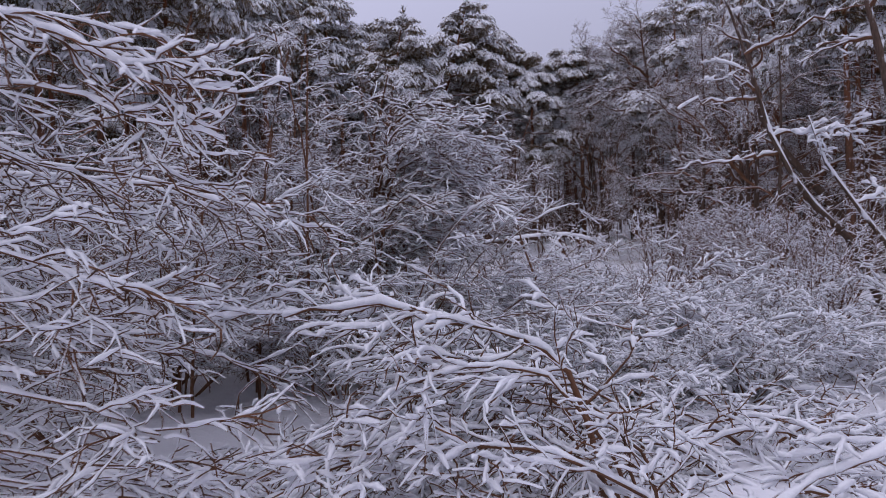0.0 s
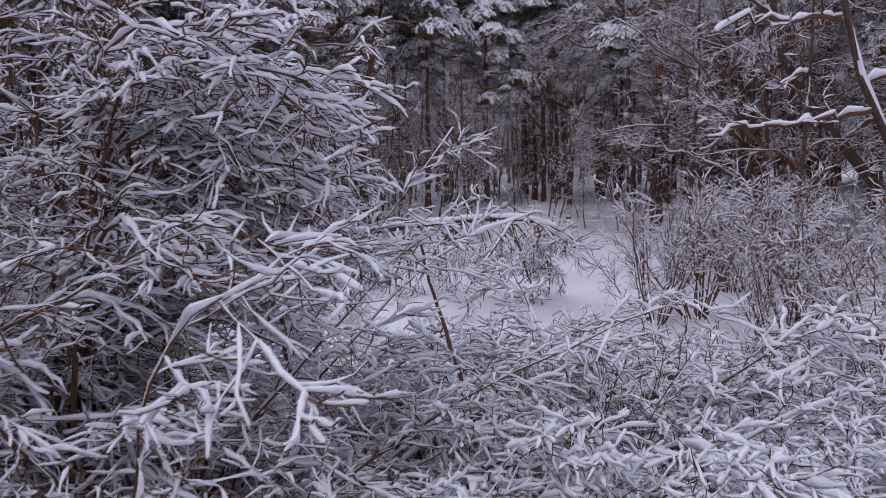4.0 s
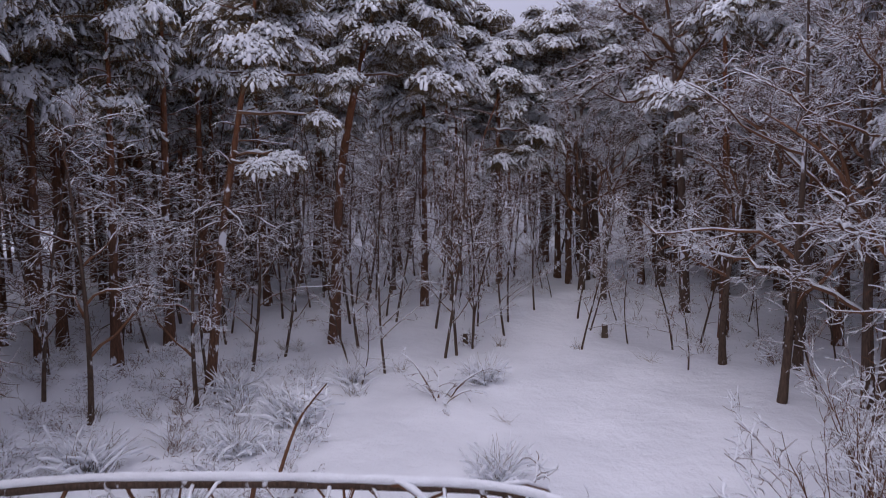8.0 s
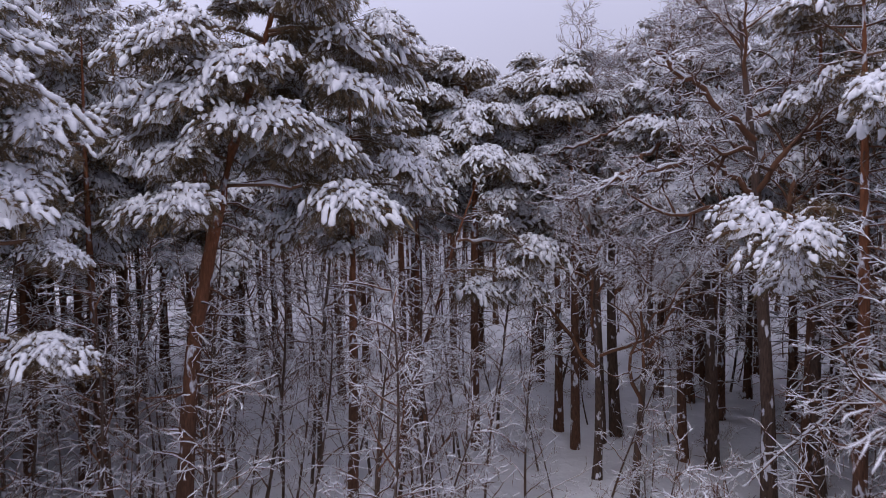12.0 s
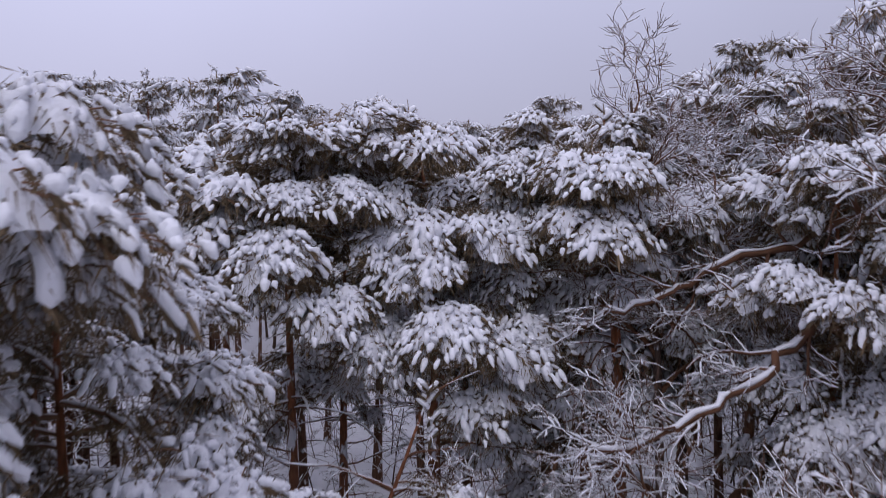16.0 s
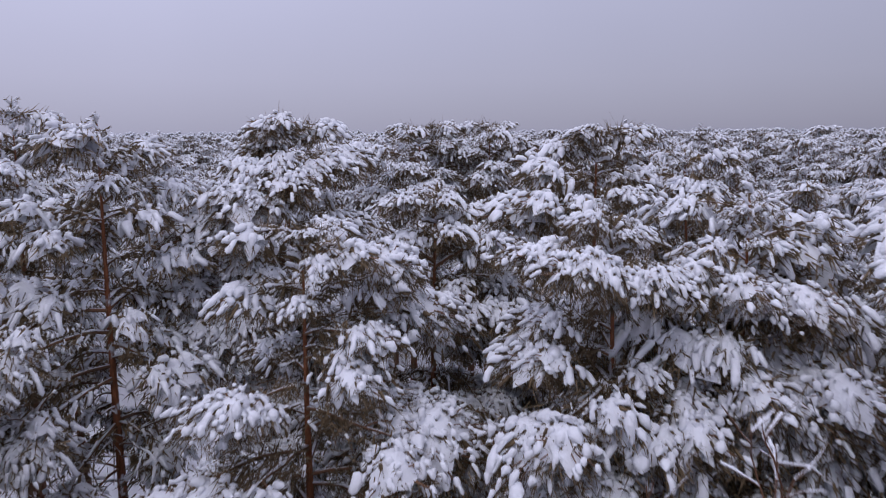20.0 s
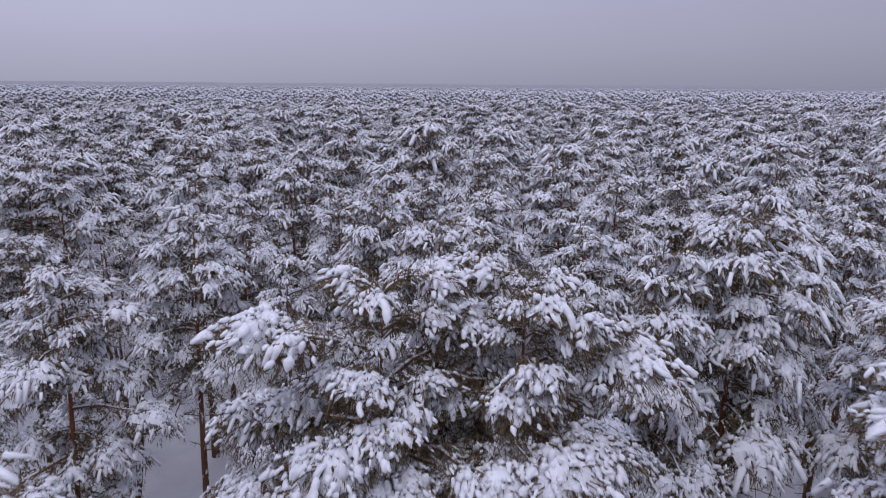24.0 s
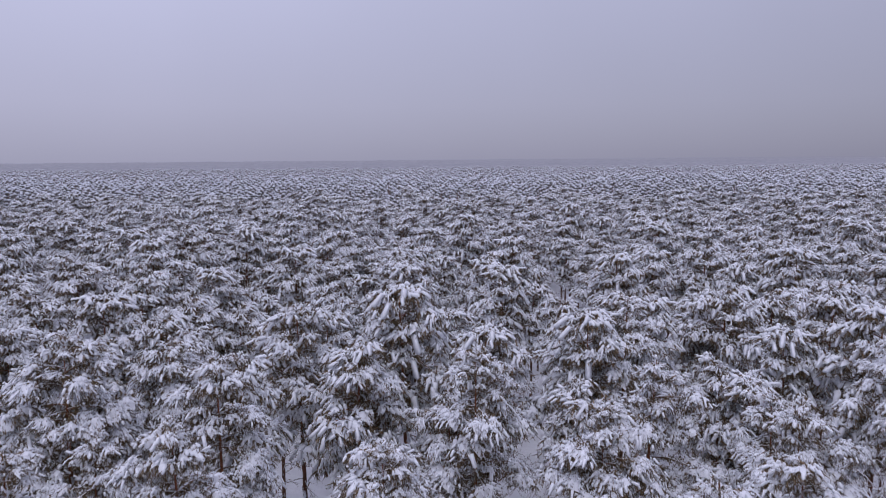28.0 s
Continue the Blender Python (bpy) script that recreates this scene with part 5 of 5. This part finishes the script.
for i, (x, y, h) in enumerate(((-2.6, 12.5, 4.2), (-1.6, 12.9, 4.9), (-1.9, 13.4, 4.4), (-3.1, 12.0, 4.0), (-1.2, 12.2, 3.8), (-3.6, 13.2, 4.6), (0.1, 14.6, 3.2), (-2.2, 11.8, 5.2), (-3.3, 12.6, 5.6), (-4.2, 11.4, 5.4), (-2.9, 13.6, 5.8), (-1.0, 13.6, 5.0), (-4.8, 13.0, 5.8), (-2.0, 12.4, 5.6), (-3.8, 10.8, 4.8), (-0.6, 13.0, 4.4))):
    rr_ = random.Random(980 + i)
    dx, dy = rr_.uniform(-0.7, 0.9), rr_.uniform(-0.5, 0.5)
    arching_stem(220 + i, [(x, y, -0.4), (x + 0.15 * dx, y + 0.1 * dy, 0.35 * h), (x + 0.45 * dx, y + 0.5 * dy, 0.7 * h), (x + dx, y + dy, h)], 0.026, 0.022, "upright dark stem in the thicket with snow on its twigs", 14)
arching_stem(84, [(5.6, 5.6, -0.35), (4.4, 5.5, 0.5), (3.4, 5.3, 0.7), (2.4, 5.0, 0.55), (1.8, 4.8, 0.1)], 0.024, 0.05, "twisted low branch heaped with snow")
for i in range(32):
    rr_ = random.Random(900 + i)
    x0, y0, z0 = -6.5 + rr_.uniform(-0.8, 0.8), rr_.uniform(3.4, 5.7) if i < 22 else rr_.uniform(7.6, 9.5), rr_.uniform(0.0, 1.2)
    z1 = rr_.uniform(0.5, 3.3)
    x1 = rr_.uniform(-2.6, -1.2) if i < 22 else rr_.uniform(-3.6, -2.7)
    arching_stem(110 + i, [(x0, y0, -0.4), (x0 + 0.5, y0, z0 + 0.8), ((x0 + x1) / 2 - 0.4, y0 - 0.1, z1 + 0.25), (x1 - 0.6, y0 - 0.2, z1), (x1, y0 - 0.2, z1 - 0.25)], 0.015, 0.021, "bent stem swept sideways under heavy snow", 14)


for i in range(27):
    rr_ = random.Random(960 + i)
    x1, y1, z1 = (rr_.uniform(-0.3, 0.72), rr_.uniform(11.2, 13.9), rr_.uniform(1.6, 4.3)) if i < 15 else (rr_.uniform(0.1, 0.8), rr_.uniform(12.0, 13.8), rr_.uniform(2.9, 4.5))
    arching_stem(260 + i, [(-1.64 + rr_.uniform(-0.2, 0.2), 13.2 + rr_.uniform(-0.3, 0.3), -0.4), (-1.4, 13.1, 0.5 * z1), (-0.9, 0.5 * (13.1 + y1), 0.95 * z1), (0.5 * (x1 - 0.9), 0.3 * 13.1 + 0.7 * y1, z1 + 0.15), (x1, y1, z1 - 0.1)], 0.022, 0.028, "tall thicket stem bent over under snow", 15)
arching_stem(190, [(-4.5, 4.7, -0.4), (-4.3, 4.6, 2.2), (-3.3, 4.2, 3.55), (-2.4, 4.0, 3.65), (-1.95, 4.0, 3.45), (-1.5, 4.0, 3.2)], 0.02, 0.03, "overhanging branch loaded with thick snow", 16)


def tuft_geo(seed, n, height, snow_on=0.0, thick=0.03, twiggy=False, wide=0.1):
    """Stalks out of one root, with the snow that clings to them."""
    rng = np.random.default_rng(seed)
    g = Geo()
    for _ in range(n):
        a = rng.uniform(0, 6.3)
        p = grow(rng, (rng.normal(0, wide), rng.normal(0, wide), -0.05), (0.5 * math.cos(a), 0.5 * math.sin(a), 1), height * rng.uniform(0.5, 1.2), 5, 0.16, -0.7)
        tube(g, p, taper(0.006, 0.003, 5), None, 3)
        if rng.random() < snow_on:
            snow_line(g, rng, p, taper(0.006, 0.003, 5), thick, 4, 1)
        if twiggy:
            twigs = Geo()
            shoots(rng, g, twigs, p, taper(0.006, 0.003, 5), 0, [(3, height * 0.35, 45, -0.3, 0.8)], 0.018 if snow_on > 0.95 else 0.0)
            if twigs.v:
                g.merge(twigs, np.eye(4), (1,))
    return g


def tuft(seed, n, height, label, mat, snow_on=0.0, thick=0.03, name="grass_tuft", category="grass", wide=0.1):
    g = tuft_geo(seed, n, height, snow_on, thick, name == "brush_clump", wide)
    return tagged(new(name, g.mesh(name, [mat, SNOW])), label, category, "dry tufts")



TUFTS = [tuft(701, 26, 0.55, "tuft of dry grass standing out of the snow", DRY_GRASS, 0.3), tuft(702, 16, 0.8, "thin dry stalks standing out of the snow", DRY_GRASS, 0.2),
         tuft(703, 40, 0.7, "dry sedge clump bowed under snow", DRY_GRASS, 0.9), tuft(704, 22, 0.8, "low twiggy brush half buried in snow", TWIG, 1.0, 0.05, "brush_clump", "brush", 0.22),
         tuft(705, 150, 0.9, "mound of bent sedge loaded with snow", DRY_GRASS, 0.9, 0.05, "sedge_mound", "grass", 0.16),
         tuft(707, 34, 1.15, "low dense brush white with snow", TWIG, 1.0, 0.03, "brush_clump", "brush", 0.34),
         tuft(706, 24, 1.45, "upright twiggy brush dusted with snow", TWIG, 0.9, 0.022, "brush_clump", "brush", 0.4)]
tufts = Plot(TUFTS)
for i, x, y, size in ((4, 4.2, 35.9, 1.0), (4, 3.8, 28.8, 1.0), (4, -0.7, 32.9, 1.3), (4, -1.6, 31.0, 1.0), (4, -2.6, 35.0, 1.1), (4, -4.4, 30.0, 1.2), (4, 0.4, 36.4, 0.9), (1, 4.3, 32.5, 0.6), (0, 2.2, 28.0, 0.5), (2, -2.2, 33.6, 1.3), (0, 7.7, 39.7, 0.8), (1, 9.6, 37.9, 0.8), (2, 0.6, 35.2, 1.1), (0, 1.8, 37.6, 0.9), (2, -3.0, 31.4, 1.2), (0, 5.2, 40.8, 0.9)):
    tufts.put(i, stand(x, y, random.uniform(0, 360), size))
for x, y in scatter(210, (-10, 0.8), (17.0, 42), 0.4, lambda x, y: x < 0.8 - 0.12 * max(y - 24, 0)):
    tufts.put(random.choice((0, 2, 3, 3, 3)), stand(x, y, random.uniform(0, 360), random.uniform(0.45, 0.95)))
for x, y in scatter(60, (-4, 7.5), (13.6, 18.6), 0.45, lambda x, y: True):
    tufts.put(6, stand(x, y, random.uniform(0, 360), random.uniform(0.6, 1.05)))
for x, y in scatter(90, (-2.5, 7.0), (12.8, 17.0), 0.3, lambda x, y: True):
    tufts.put(5, stand(x, y, random.uniform(0, 360), random.uniform(0.6, 1.1)))
# loose undergrowth of the wood's floor, too much to count
for q, (n, h, on, th, tw, mat) in enumerate(((22, 0.55, 0.4, 0.03, False, DRY_GRASS), (12, 0.75, 0.9, 0.04, True, TWIG), (14, 0.9, 0.6, 0.03, True, TWIG))):
    floor_places = []
    for _ in range(170):
        x, y = random.uniform(-18, 28), random.uniform(21, 68)
        if x < -0.8 - 0.1 * max(y - 30, 0) or x > 10.5 or y > 39.8:
            size = random.uniform(0.45, 1.15)
            floor_places.append((x, y, float(land(x, y)) - 0.02, random.uniform(0, 6.28), size, size))
    far_wood("undergrowth", floor_places, lambda: tuft_geo(720 + q, n, h, on, th, tw, 0.15), "dry stalks and low twigs sticking out of the snow", [mat, SNOW], "undergrowth")


def stump(x, y, h, r):
    rng = np.random.default_rng(3)
    root = new("tree_stump")
    z = np.array([-0.2, 0.0, h * 0.5, h])
    p = np.stack([0 * z, 0 * z, z], -1)
    g = Geo()
    tube(g, p, np.array([1.5, 1.25, 1.0, 0.95]) * r, None, 10)
    part("trunk", g, [CUT_WOOD], root)
    g = Geo()
    tube(g, np.array([[0, 0, h - 0.01], [0, 0, h + 0.04], [0, 0, h + 0.08]]), np.array([r * 0.98, r * 0.9, 0.02]), None, 10)
    part("snow", g, [SNOW], root, "snow cap")
    root.matrix_basis = stand(x, y, 20)
    return tagged(root, "short weathered tree stump with a snow cap", "stump", "stumps")


s0 = stump(9.1, 41.6, 0.55, 0.11)
copy_thing(s0, stand(4.0, 41.2, 70, 0.8))
dead_shrub = bush(650, 8, 1.5, 50, -0.9, [(4, 0.5, 45, -0.4, 0.6), (2, 0.25, 45, -0.2, 0.7)], 0.022, 0.024, "small dark dead shrub alone in the clearing")
dead_shrub.matrix_basis = stand(2.9, 34.5, 0)
